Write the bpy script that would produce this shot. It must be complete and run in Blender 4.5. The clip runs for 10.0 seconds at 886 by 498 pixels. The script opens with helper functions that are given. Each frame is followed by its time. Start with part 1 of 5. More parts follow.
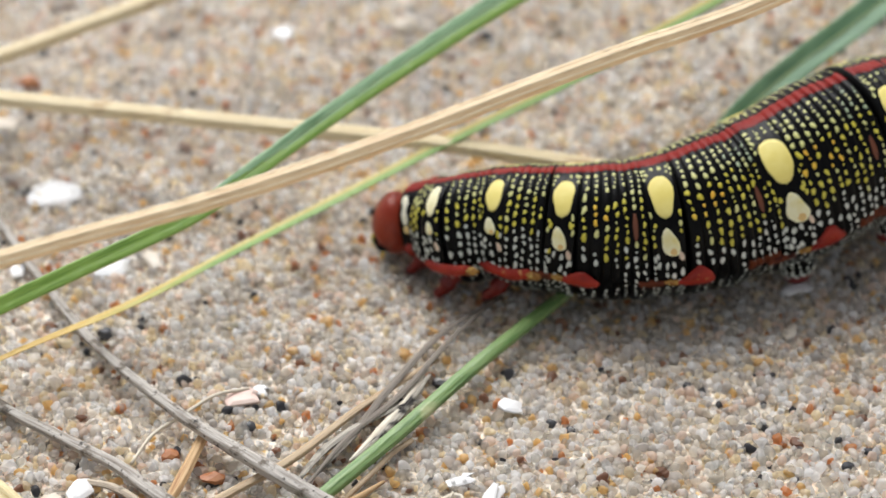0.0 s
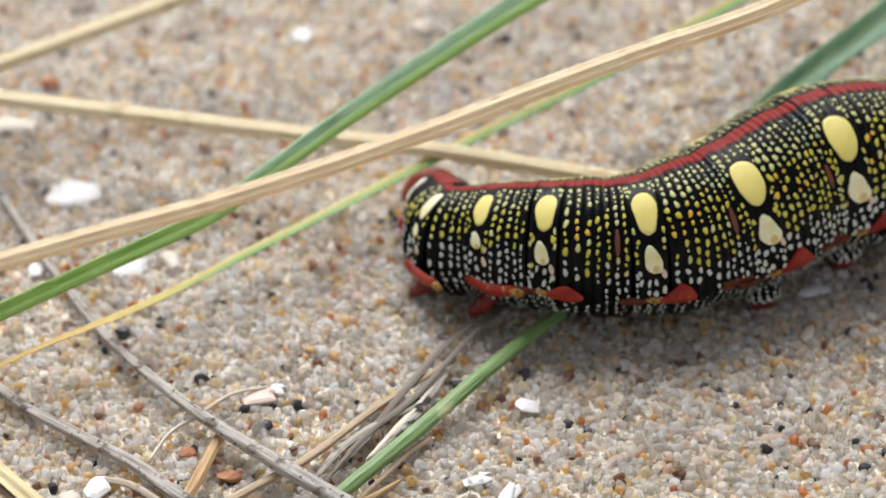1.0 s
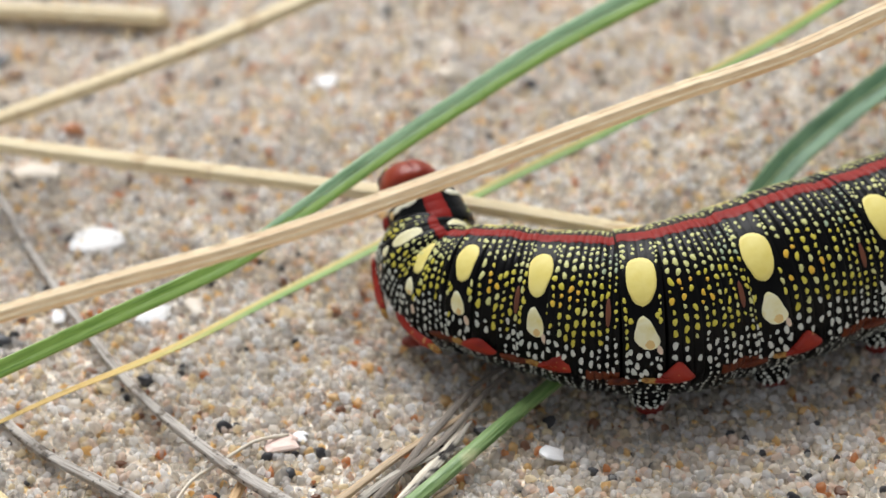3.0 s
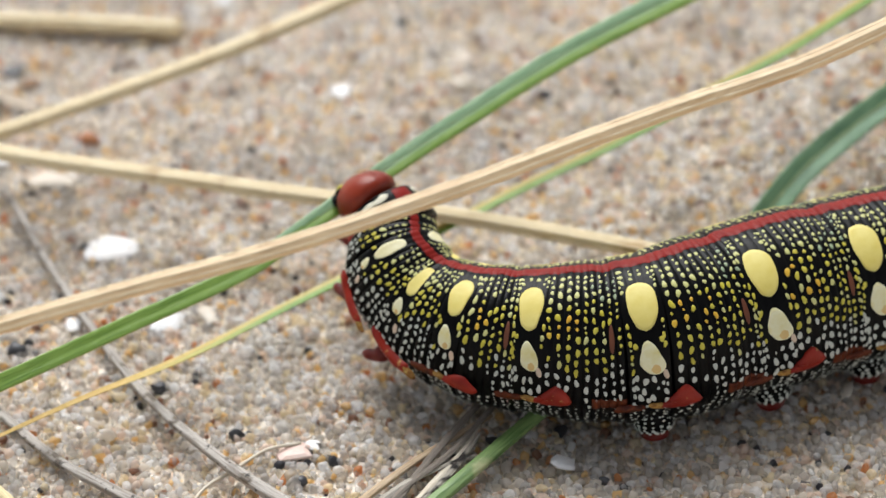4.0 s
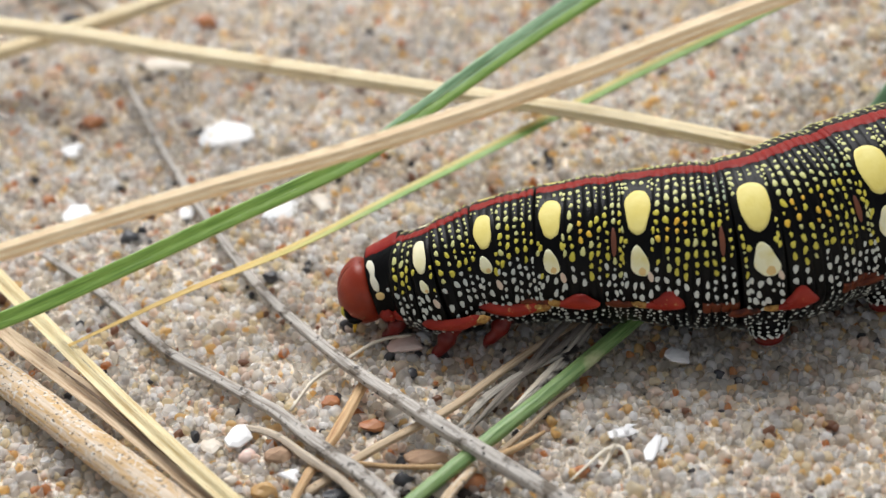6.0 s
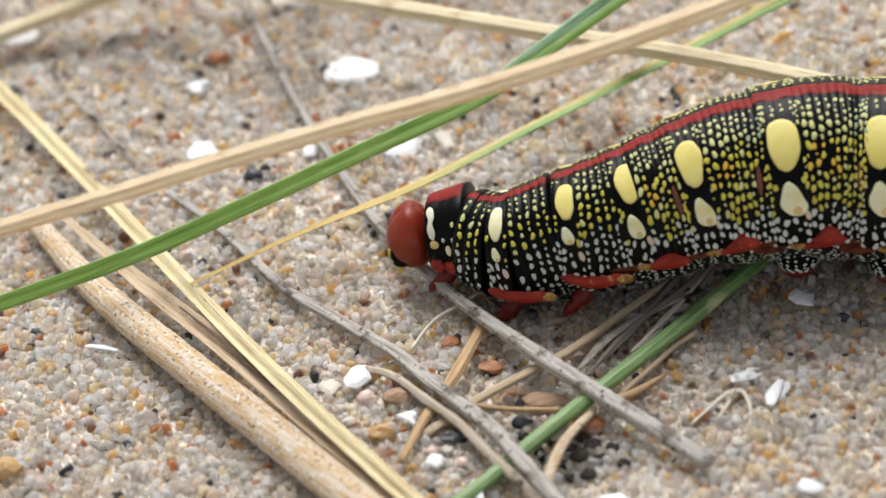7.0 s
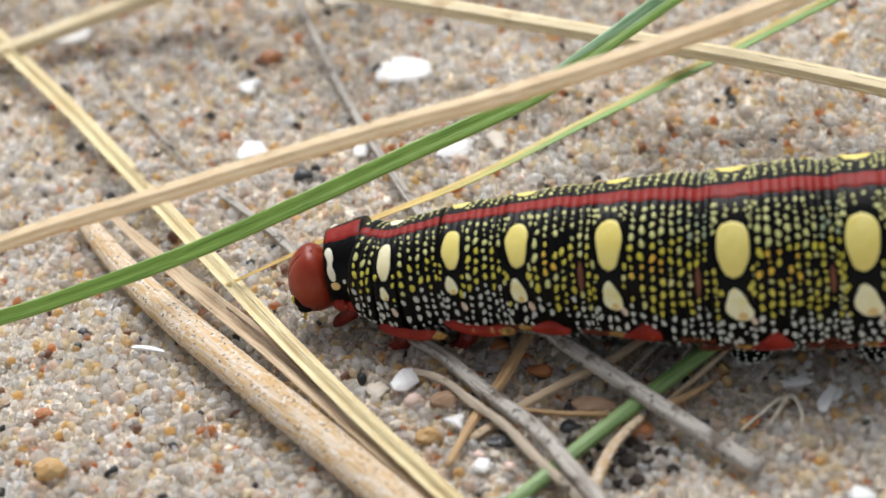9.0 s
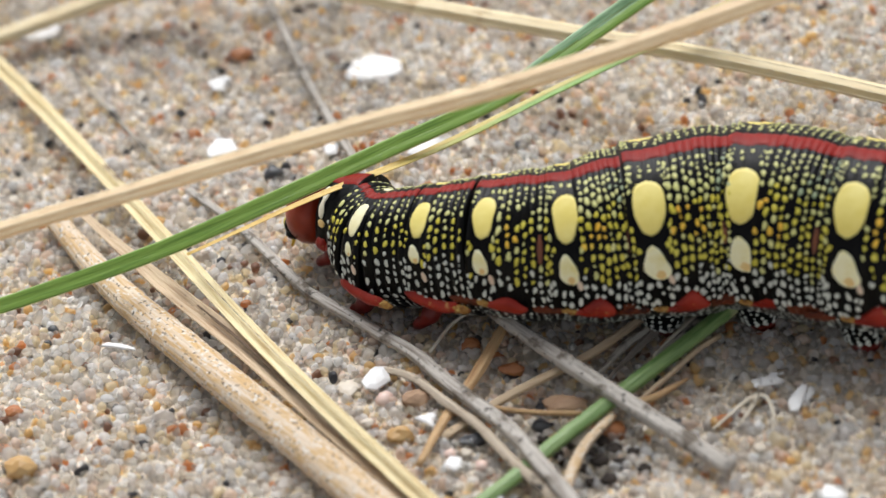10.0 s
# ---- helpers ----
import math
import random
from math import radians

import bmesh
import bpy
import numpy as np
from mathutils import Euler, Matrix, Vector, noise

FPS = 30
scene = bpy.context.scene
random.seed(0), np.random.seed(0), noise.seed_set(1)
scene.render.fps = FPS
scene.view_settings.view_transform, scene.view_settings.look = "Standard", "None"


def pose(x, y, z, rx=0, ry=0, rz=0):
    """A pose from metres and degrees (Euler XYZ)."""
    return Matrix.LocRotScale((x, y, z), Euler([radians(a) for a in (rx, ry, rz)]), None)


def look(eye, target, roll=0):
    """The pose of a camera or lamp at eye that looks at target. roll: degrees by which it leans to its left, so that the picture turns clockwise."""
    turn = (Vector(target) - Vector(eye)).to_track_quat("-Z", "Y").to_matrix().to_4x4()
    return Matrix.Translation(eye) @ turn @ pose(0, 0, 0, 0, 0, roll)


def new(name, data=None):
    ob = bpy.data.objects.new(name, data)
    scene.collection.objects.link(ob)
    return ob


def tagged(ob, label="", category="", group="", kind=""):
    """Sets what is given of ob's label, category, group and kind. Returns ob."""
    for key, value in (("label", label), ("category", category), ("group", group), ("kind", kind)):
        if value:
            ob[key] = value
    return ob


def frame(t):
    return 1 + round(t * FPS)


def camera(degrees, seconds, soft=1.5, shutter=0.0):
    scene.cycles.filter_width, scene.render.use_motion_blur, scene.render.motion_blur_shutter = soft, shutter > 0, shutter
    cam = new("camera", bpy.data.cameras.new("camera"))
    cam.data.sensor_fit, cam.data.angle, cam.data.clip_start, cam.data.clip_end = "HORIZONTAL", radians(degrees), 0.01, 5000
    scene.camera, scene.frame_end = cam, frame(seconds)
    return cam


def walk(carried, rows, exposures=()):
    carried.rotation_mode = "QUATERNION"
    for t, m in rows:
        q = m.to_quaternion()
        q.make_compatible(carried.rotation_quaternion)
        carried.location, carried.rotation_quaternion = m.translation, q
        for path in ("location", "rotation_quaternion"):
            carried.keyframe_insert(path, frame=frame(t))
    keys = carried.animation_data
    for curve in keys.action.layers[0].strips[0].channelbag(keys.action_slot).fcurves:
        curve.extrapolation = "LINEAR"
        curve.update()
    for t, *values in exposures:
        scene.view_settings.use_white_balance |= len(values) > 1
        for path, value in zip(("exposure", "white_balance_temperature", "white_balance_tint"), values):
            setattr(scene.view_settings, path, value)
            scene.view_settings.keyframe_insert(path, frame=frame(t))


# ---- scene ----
# ---- camera ----
PATH = [
    (0, 0.00001, -0.16548, 0.12929, 52.002, -0.001, -0.001),
    (0.5, 0.00039, -0.16553, 0.12855, 52.218, 0.109, 0.230),
    (1, 0.00028, -0.16626, 0.12868, 52.280, 0.139, 0.495),
    (1.5, 0.00081, -0.16574, 0.12844, 52.541, 0.390, 0.729),
    (2, 0.00087, -0.16558, 0.12818, 52.845, 0.514, 0.924),
    (2.5, 0.00094, -0.16538, 0.12786, 53.138, 0.632, 0.957),
    (4, 0.00151, -0.16601, 0.12813, 53.643, 0.753, 1.513),
    (4.5, 0.00241, -0.16846, 0.13015, 53.800, 1.384, 2.250),
    (5, 0.00249, -0.16721, 0.12935, 54.311, 1.706, 3.642),
    (5.5, 0.00322, -0.16516, 0.12697, 54.534, 2.114, 3.892),
    (6, 0.00603, -0.16132, 0.12824, 50.359, 3.261, 4.566),
    (6.2, 0.00519, -0.16006, 0.12858, 49.852, 3.580, 5.322),
    (7.3, 0.00968, -0.15848, 0.12859, 48.391, 5.716, 7.945),
    (7.5, 0.00880, -0.15928, 0.12880, 48.551, 5.409, 8.190),
    (8, 0.00976, -0.15867, 0.12888, 48.855, 6.291, 8.864),
    (8.5, 0.00973, -0.15787, 0.12792, 48.763, 6.252, 8.938),
    (9, 0.01021, -0.15681, 0.12734, 48.727, 6.400, 8.905),
    (9.5, 0.00916, -0.15673, 0.12731, 48.567, 5.859, 8.439),
    (10, 0.00913, -0.15695, 0.12739, 48.640, 5.598, 8.301),
]
cam = camera(20.0, 10.0, soft=1.5)
walk(cam, [(t, pose(x, y, z, rx, ry, rz)) for t, x, y, z, rx, ry, rz in PATH])
cam.data.dof.use_dof = True
cam.data.dof.focus_distance = 0.1885
cam.data.dof.aperture_fstop = 26.0

# ---- world and light: bright overcast day ----
world = bpy.data.worlds.new("overcast_sky")
scene.world = world
world.use_nodes = True
wt = world.node_tree
sky = wt.nodes.new("ShaderNodeTexSky")
sky.sky_type = "NISHITA"
sky.sun_disc = False
sky.sun_elevation = radians(53)
sky.sun_rotation = radians(-15)
soften = wt.nodes.new("ShaderNodeHueSaturation")
soften.inputs["Saturation"].default_value = 0.21
wt.links.new(sky.outputs["Color"], soften.inputs["Color"])
wt.links.new(soften.outputs["Color"], wt.nodes["Background"].inputs["Color"])
wt.nodes["Background"].inputs["Strength"].default_value = 0.096
sun = new("sun", bpy.data.lights.new("sun", "SUN"))
sun.data.energy = 3.1
sun.data.angle = radians(44)
sun.data.color = (0.99, 0.99, 0.995)
sun.matrix_world = look((-0.2, 0.72, 1.0), (0, 0, 0))
scene.view_settings.exposure = 0.34

U = 0.001   # the plan below is in millimetres


# ---- materials ----
def mat(name, base, rough=0.6, vary=(), scale=800.0, bump=0.0, bump_scale=2000.0, streak=False, spec=0.5, stains=None, subsurface=0.0):
    """A node material: base colour, broken up by noise at two scales between base and the colours in vary."""
    m = bpy.data.materials.new(name)
    m.use_nodes = True
    nt = m.node_tree
    b = nt.nodes["Principled BSDF"]
    b.inputs["Roughness"].default_value = rough
    b.inputs["Specular IOR Level"].default_value = spec
    if subsurface:
        b.inputs["Subsurface Weight"].default_value = subsurface
        b.inputs["Subsurface Radius"].default_value = (0.0006, 0.0004, 0.0003)
    tc = nt.nodes.new("ShaderNodeTexCoord")
    mp = nt.nodes.new("ShaderNodeMapping")
    nt.links.new(tc.outputs["UV" if streak else "Object"], mp.inputs["Vector"])
    if streak:
        mp.inputs["Scale"].default_value = (11.0, 0.16, 1.0)
        scale = 1.0
        bump_scale = 2.5
    colour = None
    cols = [base, *vary]
    if len(cols) > 1:
        n = nt.nodes.new("ShaderNodeTexNoise")
        n.inputs["Scale"].default_value = scale
        n.inputs["Detail"].default_value = 4
        nt.links.new(mp.outputs[0], n.inputs["Vector"])
        r = nt.nodes.new("ShaderNodeValToRGB")
        e = r.color_ramp.elements
        e[0].position, e[0].color = 0.32, (*cols[0], 1)
        e[1].position, e[1].color = 0.68, (*cols[-1], 1)
        for i, c in enumerate(cols[1:-1]):
            k = e.new(0.32 + 0.36 * (i + 1) / (len(cols) - 1))
            k.color = (*c, 1)
        nt.links.new(n.outputs["Fac"], r.inputs["Fac"])
        colour = r.outputs["Color"]
    for stain in ([stains] if stains and len(stains[0]) == 3 and not isinstance(stains[0][0], tuple) else stains or []):
        n2 = nt.nodes.new("ShaderNodeTexNoise")
        n2.inputs["Scale"].default_value = stain[1]
        n2.inputs["Detail"].default_value = 6
        nt.links.new(tc.outputs["Object"], n2.inputs["Vector"])
        mr = nt.nodes.new("ShaderNodeMapRange")
        mr.inputs[1].default_value, mr.inputs[2].default_value = stain[2], stain[2] + 0.08
        nt.links.new(n2.outputs["Fac"], mr.inputs[0])
        mx = nt.nodes.new("ShaderNodeMix")
        mx.data_type = "RGBA"
        nt.links.new(mr.outputs[0], mx.inputs["Factor"])
        if colour:
            nt.links.new(colour, mx.inputs["A"])
        else:
            mx.inputs["A"].default_value = (*base, 1)
        mx.inputs["B"].default_value = (*stain[0], 1)
        colour = mx.outputs["Result"]
    if colour:
        nt.links.new(colour, b.inputs["Base Color"])
    else:
        b.inputs["Base Color"].default_value = (*base, 1)
    if bump:
        n3 = nt.nodes.new("ShaderNodeTexNoise")
        n3.inputs["Scale"].default_value = bump_scale
        n3.inputs["Detail"].default_value = 5
        nt.links.new(mp.outputs[0], n3.inputs["Vector"])
        bp = nt.nodes.new("ShaderNodeBump")
        bp.inputs["Strength"].default_value = bump
        bp.inputs["Distance"].default_value = 0.0001
        nt.links.new(n3.outputs["Fac"], bp.inputs["Height"])
        nt.links.new(bp.outputs[0], b.inputs["Normal"])
    return m


def sand_material(name, per_grain):
    """Quartz sand: pale translucent grains with honey, rust and dark ones among them."""
    m = bpy.data.materials.new(name)
    m.use_nodes = True
    nt = m.node_tree
    b = nt.nodes["Principled BSDF"]
    ramp = nt.nodes.new("ShaderNodeValToRGB")
    ramp.color_ramp.interpolation = "CONSTANT"
    stops = [(0.0, (0.94, 0.92, 0.88)), (0.13, (0.89, 0.85, 0.79)), (0.25, (0.96, 0.955, 0.945)), (0.40, (0.87, 0.84, 0.81)),
             (0.49, (0.97, 0.965, 0.96)), (0.62, (0.94, 0.86, 0.69)), (0.69, (0.94, 0.90, 0.84)), (0.79, (0.92, 0.81, 0.72)),
             (0.86, (0.90, 0.70, 0.38)), (0.891, (0.76, 0.42, 0.20)), (0.910, (0.74, 0.71, 0.68)), (0.953, (0.42, 0.25, 0.17)), (0.964, (0.12, 0.12, 0.13)), (0.973, (0.97, 0.97, 0.97))]
    if not per_grain:   # bed tinted darker and warmer: shade between the loose grains put into its colour
        stops = [(p, (c[0] * 0.86, c[1] * 0.79, c[2] * 0.69)) for p, c in stops]
    e = ramp.color_ramp.elements
    e[0].position, e[0].color = stops[0][0], (*stops[0][1], 1)
    e[1].position, e[1].color = stops[1][0], (*stops[1][1], 1)
    for p, c in stops[2:]:
        e.new(p).color = (*c, 1)
    tc = nt.nodes.new("ShaderNodeTexCoord")
    if per_grain:
        g = nt.nodes.new("ShaderNodeNewGeometry")
        nt.links.new(g.outputs["Random Per Island"], ramp.inputs["Fac"])
        rr = nt.nodes.new("ShaderNodeMapRange")
        rr.inputs[3].default_value, rr.inputs[4].default_value = 0.14, 0.42
        nt.links.new(g.outputs["Random Per Island"], rr.inputs[0])
        nt.links.new(rr.outputs[0], b.inputs["Roughness"])
        clear = nt.nodes.new("ShaderNodeMapRange")   # some grains are clear quartz, some dull
        clear.inputs[1].default_value, clear.inputs[2].default_value = 0.0, 0.84
        clear.inputs[3].default_value, clear.inputs[4].default_value = 0.97, 0.45
        nt.links.new(g.outputs["Random Per Island"], clear.inputs[0])
        nt.links.new(clear.outputs[0], b.inputs["Transmission Weight"])
        b.inputs["IOR"].default_value = 1.46
    else:
        v = nt.nodes.new("ShaderNodeTexVoronoi")
        v.inputs["Scale"].default_value = 1900
        nt.links.new(tc.outputs["Object"], v.inputs["Vector"])
        sep = nt.nodes.new("ShaderNodeSeparateColor")
        nt.links.new(v.outputs["Color"], sep.inputs[0])
        nt.links.new(sep.outputs[0], ramp.inputs["Fac"])
        b.inputs["Roughness"].default_value = 0.6
        bp = nt.nodes.new("ShaderNodeBump")
        bp.inputs["Distance"].default_value = 0.0003
        bp.invert = True
        nt.links.new(v.outputs["Distance"], bp.inputs["Height"])
        nt.links.new(bp.outputs[0], b.inputs["Normal"])
    n = nt.nodes.new("ShaderNodeTexNoise")
    n.inputs["Scale"].default_value = 2600
    n.inputs["Detail"].default_value = 3
    nt.links.new(tc.outputs["Object"], n.inputs["Vector"])
    hs = nt.nodes.new("ShaderNodeHueSaturation")
    mr = nt.nodes.new("ShaderNodeMapRange")
    mr.inputs[3].default_value, mr.inputs[4].default_value = 0.85, 1.2
    nt.links.new(n.outputs["Fac"], mr.inputs[0])
    nt.links.new(mr.outputs[0], hs.inputs["Value"])
    nt.links.new(ramp.outputs["Color"], hs.inputs["Color"])
    nt.links.new(hs.outputs["Color"], b.inputs["Base Color"])
    if per_grain:
        # light passes through the quartz
        tl = nt.nodes.new("ShaderNodeBsdfTranslucent")
        deep = nt.nodes.new("ShaderNodeGamma")
        deep.inputs["Gamma"].default_value = 1.25
        nt.links.new(hs.outputs["Color"], deep.inputs["Color"])
        nt.links.new(deep.outputs["Color"], tl.inputs["Color"])
        both = nt.nodes.new("ShaderNodeMixShader")
        both.inputs[0].default_value = 0.50
        nt.links.new(b.outputs[0], both.inputs[1])
        nt.links.new(tl.outputs[0], both.inputs[2])
        nt.links.new(both.outputs[0], nt.nodes["Material Output"].inputs["Surface"])
    return m


M_GRAIN = sand_material("sand_grains", True)
M_SAND = sand_material("sand_bed", False)
M_BLACK = mat("caterpillar_black_skin", (0.0015, 0.0015, 0.0018), 0.30, [(0.003, 0.003, 0.0028)], 900, 0.3, 3500, spec=0.10)
M_RED = mat("caterpillar_red_skin", (0.20, 0.012, 0.007), 0.36, [(0.31, 0.024, 0.011)], 700, 0.5, 2200, spec=0.24, stains=((0.52, 0.30, 0.10), 1700, 0.64))
M_FLANK = mat("flank_brown_red", (0.055, 0.010, 0.005), 0.45, [(0.13, 0.028, 0.009), (0.02, 0.005, 0.003)], 900, 0.3, 3000, spec=0.2)
M_STRIPE = mat("dorsal_red", (0.18, 0.012, 0.010), 0.38, [(0.25, 0.018, 0.012)], 700, 0.3, 3000, spec=0.1)
M_HEAD = mat("head_red", (0.19, 0.020, 0.008), 0.30, [(0.27, 0.034, 0.012)], 500, 0.25, 5000, spec=0.28)
M_YELLOW = mat("yellow_spot", (0.68, 0.56, 0.13), 0.45, [(0.77, 0.67, 0.23)], 500, 0.2, 4000, spec=0.3)
M_LOW = mat("lower_spot_yellow", (0.74, 0.67, 0.28), 0.45, [(0.83, 0.81, 0.56), (0.74, 0.68, 0.30)], 500, 0.2, 4000, spec=0.3)
M_CREAM = mat("cream_spot", (0.74, 0.68, 0.38), 0.45, [(0.82, 0.78, 0.54)], 900, 0.2, 4000, stains=((0.60, 0.24, 0.06), 420, 0.60), spec=0.3)
M_TIP = mat("orange_flush", (0.68, 0.46, 0.18), 0.45, [(0.74, 0.56, 0.24)], 700, spec=0.3)
M_DOT_Y = mat("yellow_dot", (0.50, 0.43, 0.035), 0.42, [(0.62, 0.56, 0.09)], 600, spec=0.3)
M_DOT_P = mat("pale_green_dot", (0.50, 0.50, 0.18), 0.42, [(0.62, 0.61, 0.27)], 600, spec=0.3)
M_DOT_W = mat("white_dot", (0.48, 0.51, 0.46), 0.42, [(0.62, 0.64, 0.59)], 600, spec=0.3)
M_OCHRE = mat("ochre_speckled_skin", (0.16, 0.05, 0.012), 0.45, [(0.42, 0.24, 0.06), (0.13, 0.02, 0.008)], 1500, 0.4, 2500, spec=0.25, stains=((0.60, 0.50, 0.16), 1900, 0.60))
M_WHITE = mat("cream_bar", (0.70, 0.67, 0.50), 0.45, [(0.80, 0.77, 0.64)], 900, 0.2, 4000, spec=0.3)
M_PINK = mat("pinkish_granule", (0.62, 0.46, 0.34), 0.45, [(0.70, 0.58, 0.46)], 900, spec=0.3)
M_DOT_G = mat("grey_green_dot", (0.26, 0.33, 0.20), 0.42, [(0.38, 0.44, 0.28)], 600, spec=0.3)
M_DOT_O = mat("orange_dot", (0.66, 0.36, 0.03), 0.42, [(0.72, 0.50, 0.06)], 600, spec=0.3)
M_BROWN = mat("spiracle_brown", (0.16, 0.042, 0.012), 0.6, [(0.12, 0.032, 0.012)], 900)
M_LEG = mat("leg_red", (0.20, 0.02, 0.014), 0.3, [(0.10, 0.01, 0.008)], 600, spec=0.28)
M_TAN = mat("dry_stalk_tan", (0.66, 0.44, 0.23), 0.5, [(0.80, 0.61, 0.37), (0.58, 0.37, 0.18)], 1, 0.7, streak=True)
M_PALE = mat("pale_rib", (0.78, 0.64, 0.42), 0.5, [(0.84, 0.74, 0.54), (0.68, 0.52, 0.32)], 1, 0.6, streak=True)
M_STRAW = mat("bleached_straw", (0.66, 0.50, 0.26), 0.5, [(0.79, 0.66, 0.41), (0.71, 0.56, 0.32)], 1, 0.5, streak=True, stains=((0.52, 0.36, 0.17), 240, 0.62))
M_GOLD = mat("golden_straw", (0.62, 0.45, 0.18), 0.5, [(0.80, 0.69, 0.41), (0.52, 0.36, 0.15)], 1, 0.8, streak=True, stains=((0.16, 0.10, 0.06), 260, 0.62))
M_PALEGREEN = mat("pale_striped_green", (0.10, 0.21, 0.05), 0.38, [(0.22, 0.33, 0.12), (0.07, 0.16, 0.035)], 1, 0.8, streak=True, stains=((0.58, 0.58, 0.32), 150, 0.62))
M_GREEN = mat("fresh_blade_green", (0.14, 0.27, 0.035), 0.36, [(0.22, 0.36, 0.065), (0.11, 0.225, 0.03)], 1, 0.4, streak=True, stains=((0.50, 0.44, 0.12), 170, 0.69))
M_MARGIN = mat("leaf_margin_yellow", (0.42, 0.44, 0.14), 0.5, [(0.52, 0.52, 0.22), (0.34, 0.40, 0.12)], 1, 0.5, streak=True)
M_RIB = mat("leaf_rib", (0.34, 0.44, 0.18), 0.5, [(0.46, 0.52, 0.28), (0.22, 0.36, 0.10)], 1, 0.5, streak=True)
M_BLUEGREEN = mat("waxy_blade_green", (0.10, 0.22, 0.11), 0.5, [(0.17, 0.31, 0.17), (0.075, 0.17, 0.085)], 1, 0.8, streak=True)
def two_tone(name, green, yellow, tip, tip_mm):
    """A blade that is green along one edge and yellow along the other, with a yellowed tip."""
    m = mat(name, green, 0.45, [tuple(q * 1.4 for q in green)], 1, 0.7, streak=True)
    nt = m.node_tree
    b = nt.nodes["Principled BSDF"]
    old = b.inputs["Base Color"].links[0].from_socket
    tc = nt.nodes.new("ShaderNodeTexCoord")
    sep = nt.nodes.new("ShaderNodeSeparateXYZ")
    nt.links.new(tc.outputs["UV"], sep.inputs[0])
    steps = []
    for op, v in (("SUBTRACT", 0.5), ("ABSOLUTE", 0.0)):
        n = nt.nodes.new("ShaderNodeMath")
        n.operation = op
        n.inputs[1].default_value = v
        nt.links.new(steps[-1].outputs[0] if steps else sep.outputs[0], n.inputs[0])
        steps.append(n)
    for source, lo, hi, col in ((steps[-1].outputs[0], 0.23, 0.17, yellow), (sep.outputs[1], tip_mm + 9, tip_mm - 6, tip)):
        r = nt.nodes.new("ShaderNodeMapRange")
        r.inputs[1].default_value, r.inputs[2].default_value = lo, hi
        nt.links.new(source, r.inputs[0])
        mx = nt.nodes.new("ShaderNodeMix")
        mx.data_type = "RGBA"
        nt.links.new(r.outputs[0], mx.inputs["Factor"])
        nt.links.new(old, mx.inputs["A"])
        mx.inputs["B"].default_value = (*col, 1)
        old = mx.outputs["Result"]
    nt.links.new(old, b.inputs["Base Color"])
    return m


M_THIN = two_tone("yellowing_blade", (0.17, 0.30, 0.06), (0.66, 0.56, 0.20), (0.74, 0.50, 0.14), 20)
M_GREY = mat("weathered_grey_stalk", (0.27, 0.23, 0.19), 0.65, [(0.54, 0.50, 0.45), (0.18, 0.145, 0.115)], 1, 1.0, streak=True, stains=[((0.15, 0.12, 0.09), 700, 0.57), ((0.04, 0.033, 0.028), 2300, 0.60)])
M_BUFF = mat("brownish_twig", (0.40, 0.31, 0.22), 0.65, [(0.58, 0.49, 0.38), (0.26, 0.19, 0.13)], 1, 1.0, streak=True, stains=((0.05, 0.04, 0.032), 900, 0.62))
M_DIM = mat("dull_brown_twig", (0.17, 0.14, 0.11), 0.75, [(0.28, 0.24, 0.20), (0.12, 0.10, 0.08)], 1, 1.0, streak=True)
M_REED = mat("dry_reed", (0.58, 0.38, 0.17), 0.7, [(0.66, 0.55, 0.43), (0.55, 0.35, 0.15), (0.70, 0.61, 0.51)], 1, 1.0, streak=True, stains=[((0.70, 0.65, 0.58), 2400, 0.57), ((0.08, 0.065, 0.055), 3400, 0.595)])
M_BARK = mat("brown_sheath", (0.46, 0.31, 0.18), 0.7, [(0.62, 0.48, 0.32), (0.36, 0.23, 0.13)], 1, 1.0, streak=True, stains=((0.10, 0.07, 0.05), 2600, 0.66))
# dark brown that carries the shade inside the sheath's split
M_SLIT_SHADE = mat("split_shade", (0.10, 0.06, 0.035), 0.8, [(0.17, 0.11, 0.07)], 1, 1.0, streak=True)
M_RUST = mat("rusty_stub", (0.44, 0.23, 0.085), 0.65, [(0.62, 0.42, 0.22), (0.34, 0.15, 0.05)], 1, 1.0, streak=True)
M_CHAR = mat("dark_frayed_fibre", (0.30, 0.26, 0.21), 0.8, [(0.52, 0.48, 0.41), (0.14, 0.11, 0.085)], 1, 1.0, streak=True, stains=((0.025, 0.02, 0.018), 420, 0.50))
M_SHELL = mat("white_shell", (0.82, 0.82, 0.82), 0.35, [(0.72, 0.70, 0.68)], 500, 0.3, 2500)
M_PINKSHELL = mat("pink_shell", (0.72, 0.50, 0.42), 0.4, [(0.78, 0.62, 0.54)], 600, 0.3, 2500)
M_PEBBLE = mat("dark_pebble", (0.035, 0.036, 0.042), 0.45, [(0.07, 0.07, 0.075)], 900, 0.4, 3000)
M_CRUMB = mat("black_soil_crumb", (0.016, 0.012, 0.010), 0.9, [(0.05, 0.036, 0.028)], 1500, 0.8, 2500)
M_BROWNST = mat("brown_bark_bit", (0.33, 0.20, 0.12), 0.7, [(0.44, 0.29, 0.18)], 900, 0.6, 2500)
M_WAXY = mat("waxy_leaf_face", (0.15, 0.30, 0.13), 0.42, [(0.28, 0.44, 0.25), (0.09, 0.20, 0.075)], 1, 0.5, streak=True, stains=((0.46, 0.42, 0.14), 150, 0.68))
